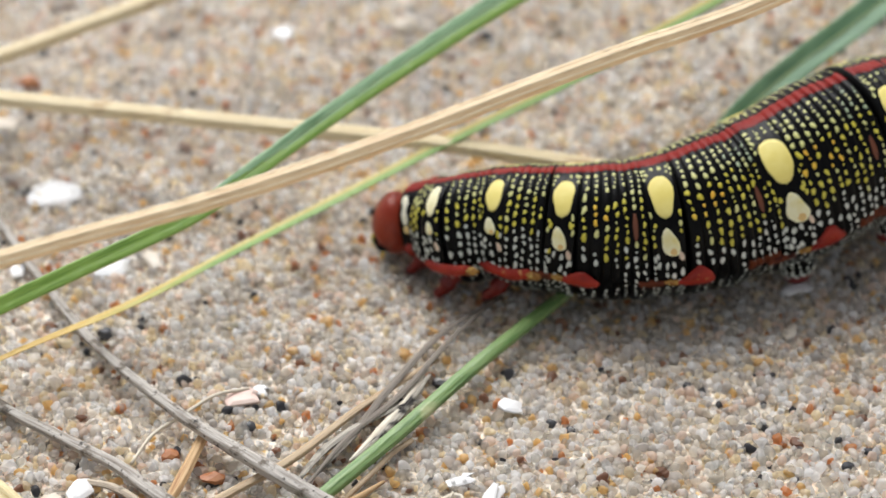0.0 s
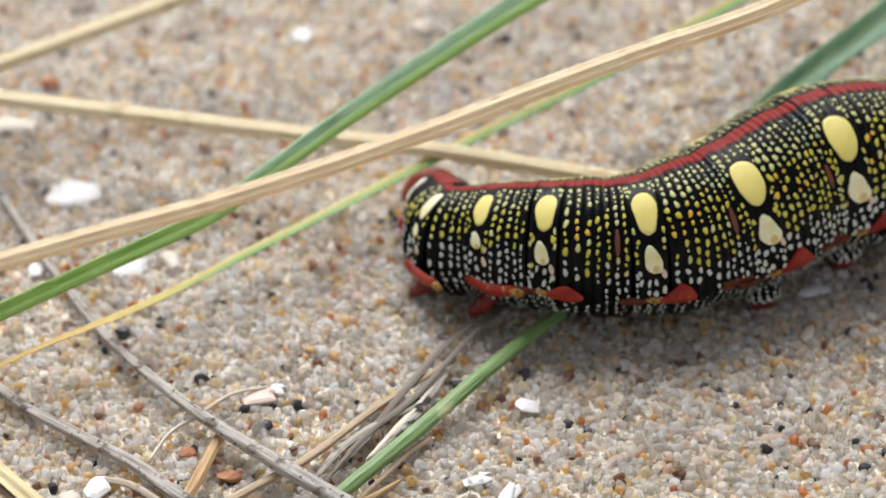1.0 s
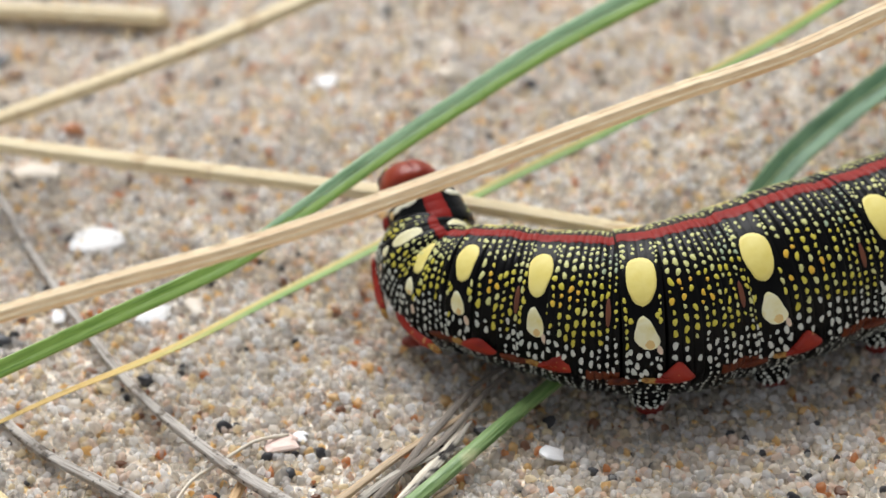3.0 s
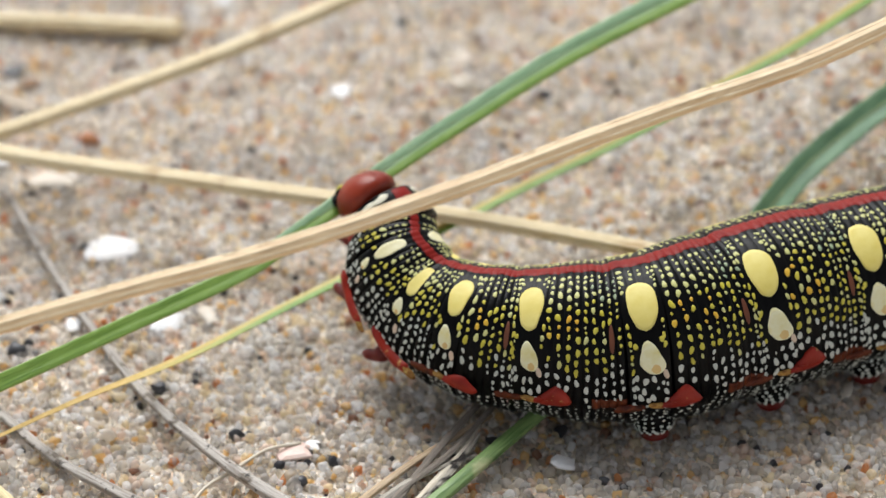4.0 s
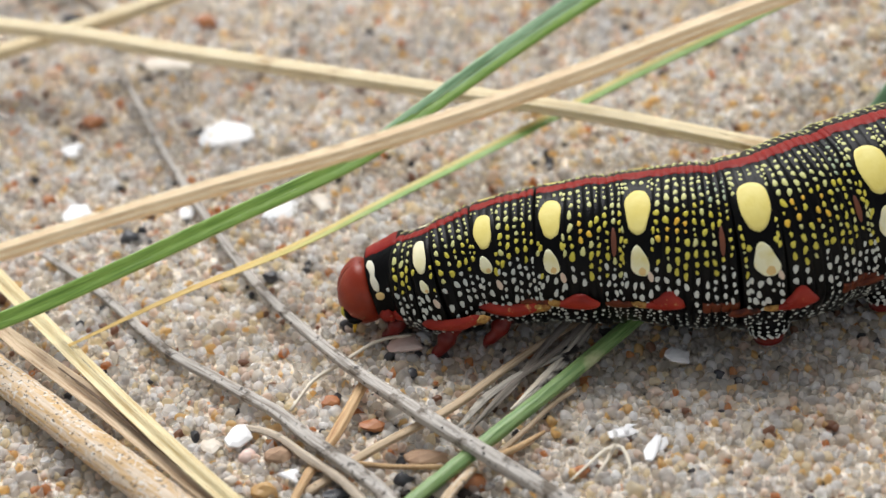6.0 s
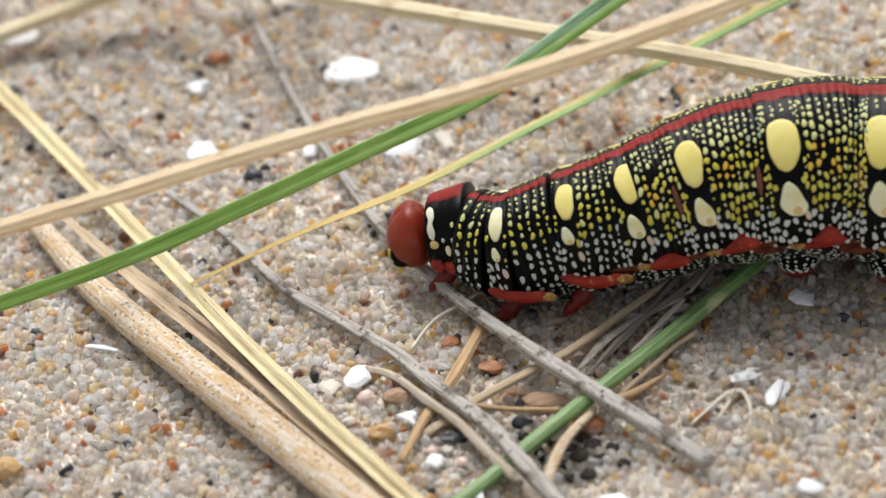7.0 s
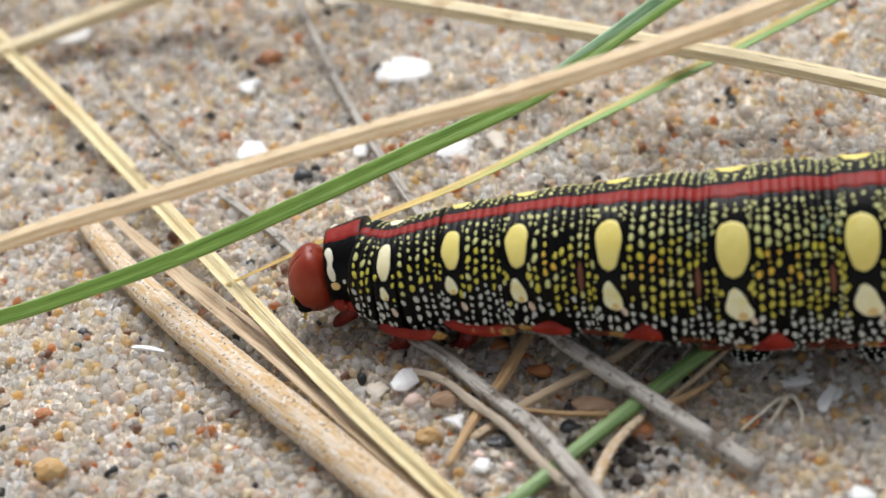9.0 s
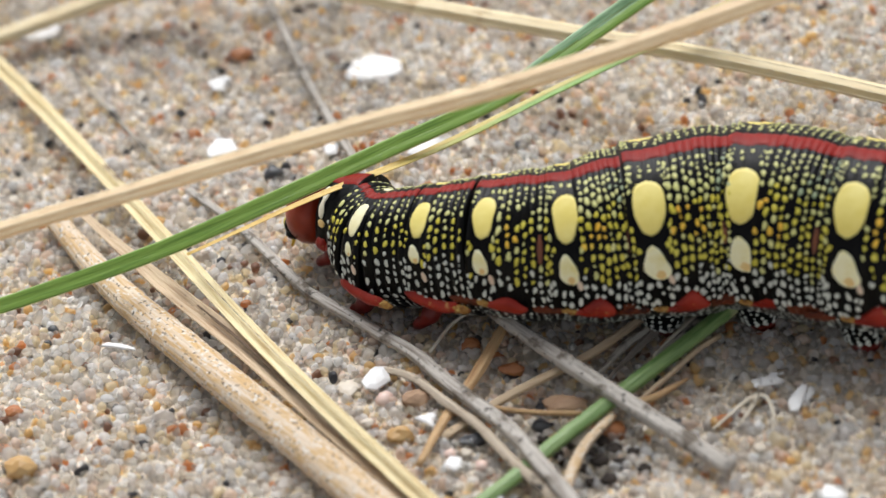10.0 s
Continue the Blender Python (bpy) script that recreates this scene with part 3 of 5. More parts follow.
v, f, uv = sweep(side, blade_outline(0.5, 0.2, 9), np.full(len(side), 0.30), np.full(len(side), -0.3), 0.01, 3)
mesh_object("split_half", v, f, [M_GOLD], golden_straw, "second half of the split straw", uvs=uv)
stalk("curled_stalk", [(-12.17, -43.49, 1), (-11.72, -40.12, 1.4), (-10.88, -36.62, 1.5), (-9.25, -32.97, 0.9)], 0.42, M_REED, "short curled dry stalk on the sand", "twig", ribs=5, depth=0.1, flat=0.7, taper=(1.1, 1, 0.8), k=20)
stalk("rootlet", [(-18.11, -32.61, 0.8), (-15.16, -33.02, 0.9), (-11.52, -32.76, 0.7)], 0.20, M_RUST, "thin reddish rootlet on the sand", "root", k=10)
stalk("rootlet", [(-7.94, -31.83, 0.8), (-6.37, -30.99, 0.9), (-4.37, -28.95, 0.7)], 0.26, M_RUST, "thin reddish rootlet on the sand", "root", k=10, taper=(1, 1, 0.5))
stalk("rootlet", [(-8.3, -32.32, 0.7), (-5.72, -28.92, 0.9), (-3.86, -26.17, 0.9), (-2.32, -24.5, 0.8)], 0.22, M_BARK, "thin brown rootlet on the sand", "root", k=10)
stalk("twig", [(-60.16, 7.14, 0.9), (-54.72, 0.57, 0.9), (-48.17, -6.71, 0.6)], 0.22, M_CHAR, "thin dark dry blade on the sand", "twig", flat=0.5, taper=(0.4, 1, 0.5), k=10)
stalk("root_fibre", [(-2.35, -33.81, 0.5), (-1.04, -32.25, 0.7), (0.1, -30.97, 0.9), (1.28, -30.63, 0.9), (1.98, -32.67, 0.7), (1.65, -34.17, 0.5)], 0.14, M_ROOT, "curled pale root fibre on the sand", "root", flat=0.6, k=10, taper=(0.6, 1, 1.3, 1, 0.5))
stalk("root_fibre", [(-0.58, -33.44, 0.5), (0.34, -31.72, 0.8), (0.87, -30.29, 1), (0.45, -31.44, 1.1)], 0.16, M_ROOT, "curled pale root fibre on the sand", "root", flat=0.6, k=10, taper=(0.5, 1, 1.2, 0.6))
stalk("twig", [(-68.08, 42.06, 0.6), (-59.01, 36.74, 0.7), (-50.48, 32.44, 0.6), (-43.02, 29.52, 0.0)], 0.95, M_BUFF, "pale grey stalk half sunk in sand", "twig", ribs=6, depth=0.1, flat=0.3, k=20)
stalk("twig", [(-62, 32.5, 0.5), (-55, 31.0, 0.8), (-49, 27.5, 0.6), (-44, 22.5, 0.3)], 0.36, M_BUFF, "thin bleached stem among plant litter", "twig", flat=0.5, taper=(0.6, 1, 0.5), k=10)
stalk("twig", [(-58, 26.0, 0.4), (-52, 27.5, 0.9), (-46.5, 30.5, 0.7)], 0.30, M_DIM, "thin dark stem among plant litter", "twig", flat=0.6, taper=(0.5, 1, 0.4), k=10)
stalk("twig", [(-66, 22.0, 0.5), (-60, 25.0, 0.8), (-53, 24.0, 0.5)], 0.36, M_GREY, "grey stem among plant litter", "twig", flat=0.6, taper=(0.5, 1, 0.5), k=10)
stalk("bark_shard", [(-65.32, 54.84, 0.8), (-59.81, 51.09, 1), (-54.12, 48.45, 0.8)], 1.1, M_RUST, "rusty brown bark shard on the sand", "bark", ribs=4, depth=0.1, flat=0.35, taper=(1.2, 1.2, 0.5), k=16)


# ---- shells, stones and flakes ----
def chip(name, x, y, size, material, label, category, seed, thick=0.16, long=1.0, turn=0.0, lift=0.25, bow=0.15, tip=0.0):
    """A broken plate: an irregular outline, bowed, with thickness and a softened rim."""
    rng = np.random.default_rng(seed)
    worn = size > 1.9 and category == "shell"
    k = 20 if worn else 9
    thick = min(thick, 0.10) if worn else thick
    ang = np.sort(rng.uniform(0, 2 * math.pi, k) * (0.12 if worn else 0.35) + np.linspace(0, 2 * math.pi, k, endpoint=False))
    rad = size * (1 + 0.10 * np.sin(2 * ang + seed) + 0.06 * np.sin(3 * ang + 2 * seed)) if worn else size * rng.uniform(0.72, 1.15, k)
    ring = np.stack([np.cos(ang) * rad * long, np.sin(ang) * rad], 1)
    verts, faces = [], []
    for s, zz in ((0.0, 1.0), (0.6, 0.97), (0.95, 0.80), (1.0, 0.0), (0.95, -0.6), (0.0, -0.75)):
        for p in ring:
            q = p * s
            verts.append((q[0], q[1], zz * thick + bow * size * (1 - s * s)))
    for r in range(5):
        for j in range(k):
            faces.append((r * k + j, r * k + (j + 1) % k, (r + 1) * k + (j + 1) % k, (r + 1) * k + j))
    ob = mesh_object(name, verts, [f[::-1] for f in faces], [material], smooth=worn)
    z = float(ground_height(x, y)) + lift
    ob.matrix_basis = pose(x * U, y * U, z * U, tip, tip * 0.4, turn)
    tagged(ob, label, category, group="chips scattered on the sand")
    return ob


def stone(name, x, y, size, material, label, seed, lift=0.0, shape=(1, 0.85, 0.7), turn=0.0):
    """A worn little stone: a faceted lump with softened edges."""
    bm = bmesh.new()
    bmesh.ops.create_icosphere(bm, subdivisions=2, radius=1.0)
    for v in bm.verts:
        p = v.co.copy()
        d = 1 + 0.42 * noise.noise(p * 1.1 + Vector((seed * 3.1, 0, 0))) + 0.16 * noise.noise(p * 2.7 + Vector((0, seed * 1.7, 0)))
        v.co = Vector((p.x * shape[0], p.y * shape[1], p.z * shape[2])) * d * size * U
    me = bpy.data.meshes.new(name)
    bm.to_mesh(me)
    bm.free()
    me.polygons.foreach_set("use_smooth", [seed % 3 == 0] * len(me.polygons))
    me.materials.append(material)
    ob = new(name, me)
    ob.matrix_basis = pose(x * U, y * U, (float(ground_height(x, y)) + lift + size * 0.25) * U, 0, 0, turn)
    tagged(ob, label, "stone", group="pebbles scattered on the sand")
    return ob


chip("shell_fragment", -33.46, 7.58, 2.05, M_SHELL, "white oval shell fragment on sand", "shell", 1, long=1.15, bow=0.06)
chip("shell_fragment", -64.41, 12.25, 2.0, M_SHELL, "white shell fragment on sand", "shell", 2, long=1.1)
chip("shell_fragment", -46.18, 5.12, 1.12, M_SHELL, "small white shell chip", "shell", 3)
chip("shell_fragment", -44.20, -3.51, 1.25, M_SHELL, "small white shell chip", "shell", 4, long=1.2)
chip("shell_fragment", -27.30, -2.62, 1.38, M_SHELL, "tilted white shell chip", "shell", 5, turn=60, long=1.5, tip=10)
chip("shell_fragment", -24.10, -1.65, 1.3, M_PALEST, "pale grey shell fragment", "shell", 6, lift=0.1)
chip("shell_fragment", -26.9, -30.10, 1.05, M_SHELL, "white angular shell fragment", "shell", 7, turn=50, long=1.3, tip=11, lift=0.6, thick=0.15)
chip("shell_fragment", -28.96, -30.5, 1.0, M_PALEST, "milky translucent shell chip", "shell", 8, turn=20)
chip("shell_fragment", 5.15, -20.38, 1.06, M_SHELL, "white triangular shell chip", "shell", 9, turn=80, tip=12, lift=0.5, thick=0.13)
chip("shell_fragment", -15.57, -19.26, 1.15, M_PINKSHELL, "pinkish shell fragment on the sand", "shell", 10, long=1.3, turn=10, lift=0.3)
chip("shell_fragment", -14.14, -18.27, 0.75, M_SHELL, "small white shell chip", "shell", 11)
chip("shell_fragment", 1.31, -28.67, 0.69, M_SHELL, "thin white shell sliver", "shell", 12, long=2.2, turn=22, thick=0.1)
chip("shell_fragment", 4.03, -29.82, 0.56, M_SHELL, "thin white shell sliver", "shell", 13, long=2.8, turn=80, thick=0.1, tip=8)
chip("shell_fragment", 3.49, -30.59, 0.53, M_SHELL, "thin upright white shell sliver", "shell", 14, long=3.4, turn=72, thick=0.08, lift=0.5)
chip("shell_fragment", -46.93, -27.36, 0.28, M_SHELL, "tiny white straw chip", "shell", 15, long=6, turn=-8, thick=0.1, lift=0.5)
chip("shell_fragment", 28.85, -6.18, 0.75, M_SHELL, "white shell sliver in the caterpillar's shade", "shell", 16, long=2, turn=8, thick=0.1)
chip("shell_fragment", 27.86, -11.07, 0.6, M_PALEST, "greyish translucent flake on the sand", "shell", 17, long=1.9, turn=60, thick=0.1)
chip("shell_fragment", -22.64, -33.93, 0.88, M_SHELL, "white shell chip on the sand", "shell", 18, turn=40)
chip("shell_fragment", -20.09, -37.97, 0.75, M_SHELL, "white shell chip on the sand", "shell", 19)
chip("shell_fragment", -22.27, -29.51, 0.85, M_PINKSHELL, "pink and white shell fragment", "shell", 20, turn=-30, tip=8, lift=0.4)
chip("shell_fragment", 6.34, -39.38, 1.0, M_SHELL, "white shell chip on the sand", "shell", 21, turn=40)
chip("shell_fragment", -27.76, 48.60, 1.19, M_SHELL, "white shell chip on the sand", "shell", 22, tip=12)
chip("shell_fragment", -35.19, -3.02, 1.12, M_SHELL, "pale shell chip on the sand", "shell", 23)
chip("shell_fragment", -14.88, 32.73, 1.25, M_SHELL, "pale shell chip on the sand", "shell", 24)
chip("shell_fragment", -40.17, 17.20, 1.6, M_PALEST, "grey-white shell fragment on the sand", "shell", 25, long=1.5)
chip("slate_flake", -46.51, 35.82, 1.2, M_PEBBLE, "dark slaty flake on the sand", "stone", 26)
chip("slate_flake", -5.03, -32.83, 0.6, M_PEBBLE, "dark flake on the sand", "stone", 27, long=1.8, turn=-20)
for q, (x, y, size, m, word) in enumerate([(-50.0, 24.5, 0.9, M_PEBBLE, "dark grey"), (-55.5, 29.0, 0.8, M_CRUMB, "black"), (-47.0, 26.5, 1.0, M_PALEST, "pale grey"), (-61.0, 29.5, 0.9, M_PEBBLE, "dark grey"),
                                           (-44.5, 33.5, 0.8, M_BROWNST, "brown"), (-57.0, 21.0, 0.9, M_PALEST, "pale grey"), (-64.0, 34.5, 0.8, M_CRUMB, "black"), (-41.0, 24.0, 0.7, M_HONEY, "honey-coloured")]):
    stone("pebble", x, y, size, m, word + " crumb in the plant litter", 80 + q)
chip("shell_fragment", -52.0, 33.0, 1.5, M_SHELL, "white shell flake in plant litter", "shell", 51, long=1.5, turn=20)
chip("shell_fragment", -45.5, 20.5, 1.3, M_SHELL, "white shell flake by plant litter", "shell", 52, long=1.4, turn=-15)
stone("pebble", -3.27, 33.53, 1.3, M_PALEST, "pale rounded pebble on the sand", 1)
stone("pebble", 4.17, 31.08, 0.62, M_PEBBLE, "small dark pebble on the sand", 2)
stone("pebble", -39.18, -6.64, 0.85, M_PEBBLE, "small dark grey pebble", 3)
stone("pebble", -26.97, -11.14, 0.7, M_PEBBLE, "small dark grey pebble", 4)
stone("pebble", -24.31, -35.27, 0.95, M_HONEY, "honey-coloured pebble on the sand", 5)
stone("pebble", -26.00, -31.71, 0.7, M_PINKSHELL, "rosy pebble on the sand", 6)
stone("pebble", -23.59, -31.77, 1.1, M_BROWNST, "brownish pebble on the sand", 7, lift=-0.2)
stone("pebble", -18.91, -35.51, 0.75, M_PEBBLE, "black pebble on the sand", 8, shape=(1.5, 0.7, 0.6), turn=10)
stone("pebble", -14.35, -33.29, 0.75, M_PEBBLE, "glossy black pebble on the sand", 9)
stone("pebble", -17.27, -27.93, 0.75, M_RUSTST, "reddish brown pebble on the sand", 10, shape=(1.3, 0.8, 0.6))
stone("pebble", -12.71, -31.37, 1.2, M_BROWNST, "reddish brown bark fragment on the sand", 11, shape=(1.5, 0.7, 0.4))
stone("pebble", -11.77, -34.47, 1.1, M_PALEST, "rough pale crumb on the sand", 12)
stone("pebble", -20.65, -25.38, 0.75, M_RUSTST, "rust-orange pebble on the sand", 14)
stone("pebble", -14.85, -22.52, 0.6, M_PEBBLE, "dark grey pebble on the sand", 15)
stone("pebble", 30.41, -26.63, 0.45, M_PEBBLE, "small dark pebble on the sand", 16)
stone("pebble", 24.96, -15.23, 0.6, M_HONEY, "honey-coloured pebble on the sand", 17)
stone("pebble", 8.28, -21.88, 0.45, M_PEBBLE, "small dark pebble on the sand", 18)
stone("pebble", 9.76, -22.65, 0.4, M_PEBBLE, "small bluish dark pebble", 19)
stone("pebble", -11.80, -13.86, 0.5, M_HONEY, "honey-coloured grain on the sand", 20)
stone("pebble", -50.72, -40.80, 1.2, M_HONEY, "honey-coloured pebble on the sand", 22)
stone("pebble", -53.03, -34.78, 0.7, M_RUSTST, "rust-orange pebble on the sand", 22)
stone("pebble", -1.63, -32.55, 0.7, M_RUSTST, "rust-orange pebble on the sand", 23)
stone("pebble", -37.56, 23.59, 1.0, M_RUSTST, "rust-orange pebble on the sand", 24)
stone("pebble", -45.60, 9.34, 0.8, M_RUSTST, "rust-brown pebble on the sand", 25)
stone("pebble", -45.30, 9.28, 0.9, M_RUSTST, "rust-brown pebble on the sand", 26)
stone("pebble", -12.14, -34.88, 0.75, M_CRUMB, "black crumb of plant debris", 40)
stone("pebble", -10.82, -35.82, 0.65, M_CRUMB, "black crumb of plant debris", 41)
stone("pebble", -13.05, -35.83, 0.5, M_CRUMB, "black crumb of plant debris", 42)
stone("pebble", -10.04, -34.78, 0.7, M_CRUMB, "black crumb of plant debris", 43)
stone("pebble", -11.40, -34.17, 0.5, M_CRUMB, "black crumb of plant debris", 44)
stone("pebble", -14.20, -34.59, 0.45, M_CRUMB, "black crumb of plant debris", 45)
stone("pebble", -9.05, -35.45, 0.6, M_CRUMB, "black crumb of plant debris", 46)
stone("pebble", -7.62, -35.66, 0.5, M_CRUMB, "black crumb of plant debris", 47)
stone("pebble", -9.94, -36.61, 0.7, M_CRUMB, "black crumb of plant debris", 48)
stone("pebble", -11.29, -37.23, 0.6, M_CRUMB, "black crumb of plant debris", 49)
stone("pebble", -8.52, -36.81, 0.55, M_CRUMB, "black crumb of plant debris", 50)
stone("pebble", -12.34, -36.74, 0.5, M_CRUMB, "black crumb of plant debris", 51)
stone("pebble", -6.69, -37.27, 0.5, M_CRUMB, "black crumb of plant debris", 52)
stone("pebble", -9.19, -38.22, 0.6, M_CRUMB, "black crumb of plant debris", 53)
stone("pebble", -10.35, -38.56, 0.5, M_CRUMB, "black crumb of plant debris", 54)
stone("pebble", -20.44, -36.88, 0.5, M_PINKSHELL, "small sand pebble among the grains", 60)
stone("pebble", -19.32, -36.71, 0.45, M_PALEST, "small sand pebble among the grains", 61)
stone("pebble", -21.64, -38.49, 0.5, M_HONEY, "small sand pebble among the grains", 62)
stone("pebble", -18.07, -37.86, 0.55, M_PINKSHELL, "small sand pebble among the grains", 63)
stone("pebble", -26.21, -29.05, 0.45, M_PALEST, "small sand pebble among the grains", 64)
stone("pebble", -26.87, -34.08, 0.55, M_PALEST, "small sand pebble among the grains", 65)
stone("pebble", -27.74, -32.67, 0.5, M_PALEST, "small sand pebble among the grains", 66)
stone("pebble", -18.49, -26.60, 0.5, M_RUSTST, "small sand pebble among the grains", 67)
stone("pebble", -16.21, -26.19, 0.5, M_PALEST, "small sand pebble among the grains", 68)
stone("pebble", -2.02, -32.68, 0.65, M_HONEY, "small sand pebble among the grains", 69)
stone("pebble", -5.38, -33.58, 0.5, M_PEBBLE, "small sand pebble among the grains", 70)
stone("pebble", 1.11, -35.21, 0.5, M_PALEST, "small sand pebble among the grains", 71)
stone("pebble", -52.71, -25.29, 0.4, M_PEBBLE, "small sand pebble among the grains", 72)
stone("pebble", -48.04, -25.91, 0.35, M_PEBBLE, "small sand pebble among the grains", 73)
stone("pebble", -52.77, -26.74, 0.35, M_PEBBLE, "small sand pebble among the grains", 74)
stone("pebble", -34.60, -23.26, 0.3, M_PEBBLE, "small sand pebble among the grains", 75)
stone("pebble", -44.03, -24.92, 0.35, M_PEBBLE, "small sand pebble among the grains", 76)
stone("pebble", -47.97, -22.53, 0.6, M_HONEY, "small sand pebble among the grains", 77)
chip("shell_fragment", -16.64, -41.17, 0.62, M_SHELL, "bluish translucent shell sliver", "shell", 41, long=2.0, turn=-50, thick=0.08, lift=0.9, tip=8)
chip("shell_fragment", -6.77, -40.95, 0.85, M_SHELL, "white curved shell fragment", "shell", 42, long=1.6, turn=-10)
stone("pebble", -9.61, -33.79, 1.0, M_RUSTST, "dark brown seed husk", 27, shape=(1.2, .8, .7))


# ---- the caterpillar ----
class Ring:
    """The skin of one stretch of the body, in folds centred on rows; u runs forward along the body, th from the back down the flank."""

    def __init__(self, r, r_next, reach, rows, pitch, belly=0.10, groove=0.075, neck=None, off=0.0):
        self.r, self.r_next, self.reach, self.belly = r, r_next, reach, belly
        self.rows, self.pitch, self.groove, self.neck, self.off = rows, pitch, groove, neck, off
        self.hi, self.lo = rows[0] + 0.5 * pitch, rows[-1] - 0.5 * pitch

    def radius(self, u, th, groove=None):
        x = max(-0.35, -u / self.reach)
        r = self.r + (self.r_next - self.r) * x + 0.025 * self.r * math.sin(math.pi * min(max(x, 0), 1))
        if self.neck is not None:
            r -= 0.035 * self.r * math.exp(-((u - self.neck) / 0.75) ** 2)
        d = min(abs(u - q) for q in self.rows) / (0.5 * self.pitch)
        r -= (self.groove if groove is None else groove) * min(d, 2.2) ** 2.4
        a = abs(th)
        belly = 1 + self.belly * math.sin(max(0.0, a - 1.45) * 0.93) ** 2
        ridge = 0.05 * math.exp(-((a - 1.95) / 0.20) ** 2)
        return r * (belly + ridge)

    def point(self, u, th, lift=0.0, groove=None):
        r = self.radius(u, th, groove) + lift
        return (u - self.off, r * math.sin(th), r * math.cos(th))

    def skin(self, name, parent, label, tuck=0.36):
        """The black skin; past both ends it slopes in under its neighbours."""
        top, bottom = self.hi + tuck * self.pitch, self.lo - tuck * self.pitch
        us = np.linspace(top, bottom, max(9, int((top - bottom) / 0.11)))
        k = 64
        rows = [[(top - self.off, *(q * 0.6 for q in self.point(top, 2 * math.pi * j / k - math.pi)[1:])) for j in range(k)]]
        for u in us:
            rows.append([self.point(u, 2 * math.pi * j / k - math.pi) for j in range(k)])
        rows.append([(bottom - self.off, *(q * 0.6 for q in self.point(bottom, 2 * math.pi * j / k - math.pi)[1:])) for j in range(k)])
        verts = [(top - self.off, 0, 0)] + [v for row in rows for v in row] + [(bottom - self.off, 0, 0)]
        n = len(rows)
        faces = [(0, 1 + (j + 1) % k, 1 + j) for j in range(k)]
        faces += [(1 + i * k + j, 1 + i * k + (j + 1) % k, 1 + (i + 1) * k + (j + 1) % k, 1 + (i + 1) * k + j) for i in range(n - 1) for j in range(k)]
        faces += [(len(verts) - 1, 1 + (n - 1) * k + j, 1 + (n - 1) * k + (j + 1) % k) for j in range(k)]
        return mesh_object(name, verts, faces, [M_BLACK], parent, label)

    def patch(self, name, parent, material, u0, th0, au, at, lift=0.06, power=2.0, skew=0.0, label="", taper=0.0, wave=0.0, bend=0.0, corners=None):
        """A raised spot on the skin: half-length au along the body, at (millimetres) round it."""
        k, rings = 28, (1.0, 0.96, 0.82, 0.55, 0.28)
        verts, faces = [], []
        edge = None
        if corners:
            edge = spline([(x, y if th0 > 0 else -y, 0) for x, y in corners + corners[:3]], 0.01)
            n = len(corners) + 2
            edge = edge[len(edge) // n: len(edge) * (n - 1) // n]
            edge = edge[np.linspace(0, len(edge) - 1, k + 1).astype(int)[:k]]
            edge = edge if th0 > 0 else edge[::-1]
        for q, s in enumerate(rings):
            for j in range(k):
                a = 2 * math.pi * j / k
                c, d = math.cos(a), math.sin(a)
                x = math.copysign(abs(c) ** (2 / power), c) * s
                y = math.copysign(abs(d) ** (2 / power), d) * s
                if edge is not None:
                    x, y = edge[j][0] * s, edge[j][1] * s
                x *= 1 - taper * y * (1 if th0 > 0 else -1)
                x *= 1 + 0.05 * math.sin(3 * a + 5 * th0 + u0 + self.r) + 0.045 * math.sin(5 * a + 3 * self.r)
                y *= 1 + wave * math.sin(7.0 * x + 1.3 * u0 + self.r)
                u = u0 + au * x + skew * y * at
                th = th0 + y * at / self.r + math.copysign(bend, th0) * (1 - min(x * x, 1.5))
                verts.append(self.point(u, th, (-0.05, 0.35 * lift, 0.75 * lift, 0.95 * lift, lift)[q], 0.0))
        verts.append(self.point(u0, th0 + math.copysign(bend, th0), lift, 0.0))
        for q in range(len(rings) - 1):
            for j in range(k):
                faces.append((q * k + j, q * k + (j + 1) % k, (q + 1) * k + (j + 1) % k, (q + 1) * k + j))
        faces += [((len(rings) - 1) * k + j, (len(rings) - 1) * k + (j + 1) % k, len(verts) - 1) for j in range(k)]
        return mesh_object(name, verts, faces, [material], parent, label)

    def band(self, name, parent, material, th_a, th_b, lift, label="", wave=0.0, over=0.1):
        """A strip of skin from th_a to th_b along the stretch."""
        u_a, u_b = self.hi + over, self.lo - over
        n, k = max(8, int((u_a - u_b) / 0.12)), 10
        verts, faces = [], []
        for i in range(n + 1):
            u = u_a + (u_b - u_a) * i / n
            sag = math.copysign(wave * (0.15 * math.sin(math.pi * min(max((u - self.lo) / (self.hi - self.lo), 0), 1)) - 0.07), th_a)
            bulge = 1 - 0.75 * wave * abs(2 * (u - self.lo) / (self.hi - self.lo) - 1) ** 2.5
            for j in range(k + 1):
                x = j / k
                edge = 0.018 * math.sin(u * 3.3 + j * 2.0) if j in (0, k) else 0
                verts.append(self.point(u, th_a + (th_b - th_a) * x + edge + sag, -0.04 if j in (0, k) else lift * bulge * (math.sin(math.pi * x) ** 0.5 if wave else 1)))
        for i in range(n):
            for j in range(k):
                a = i * (k + 1) + j
                faces.append((a, a + 1, a + k + 2, a + k + 1))
        return mesh_object(name, verts, faces, [material], parent, label)

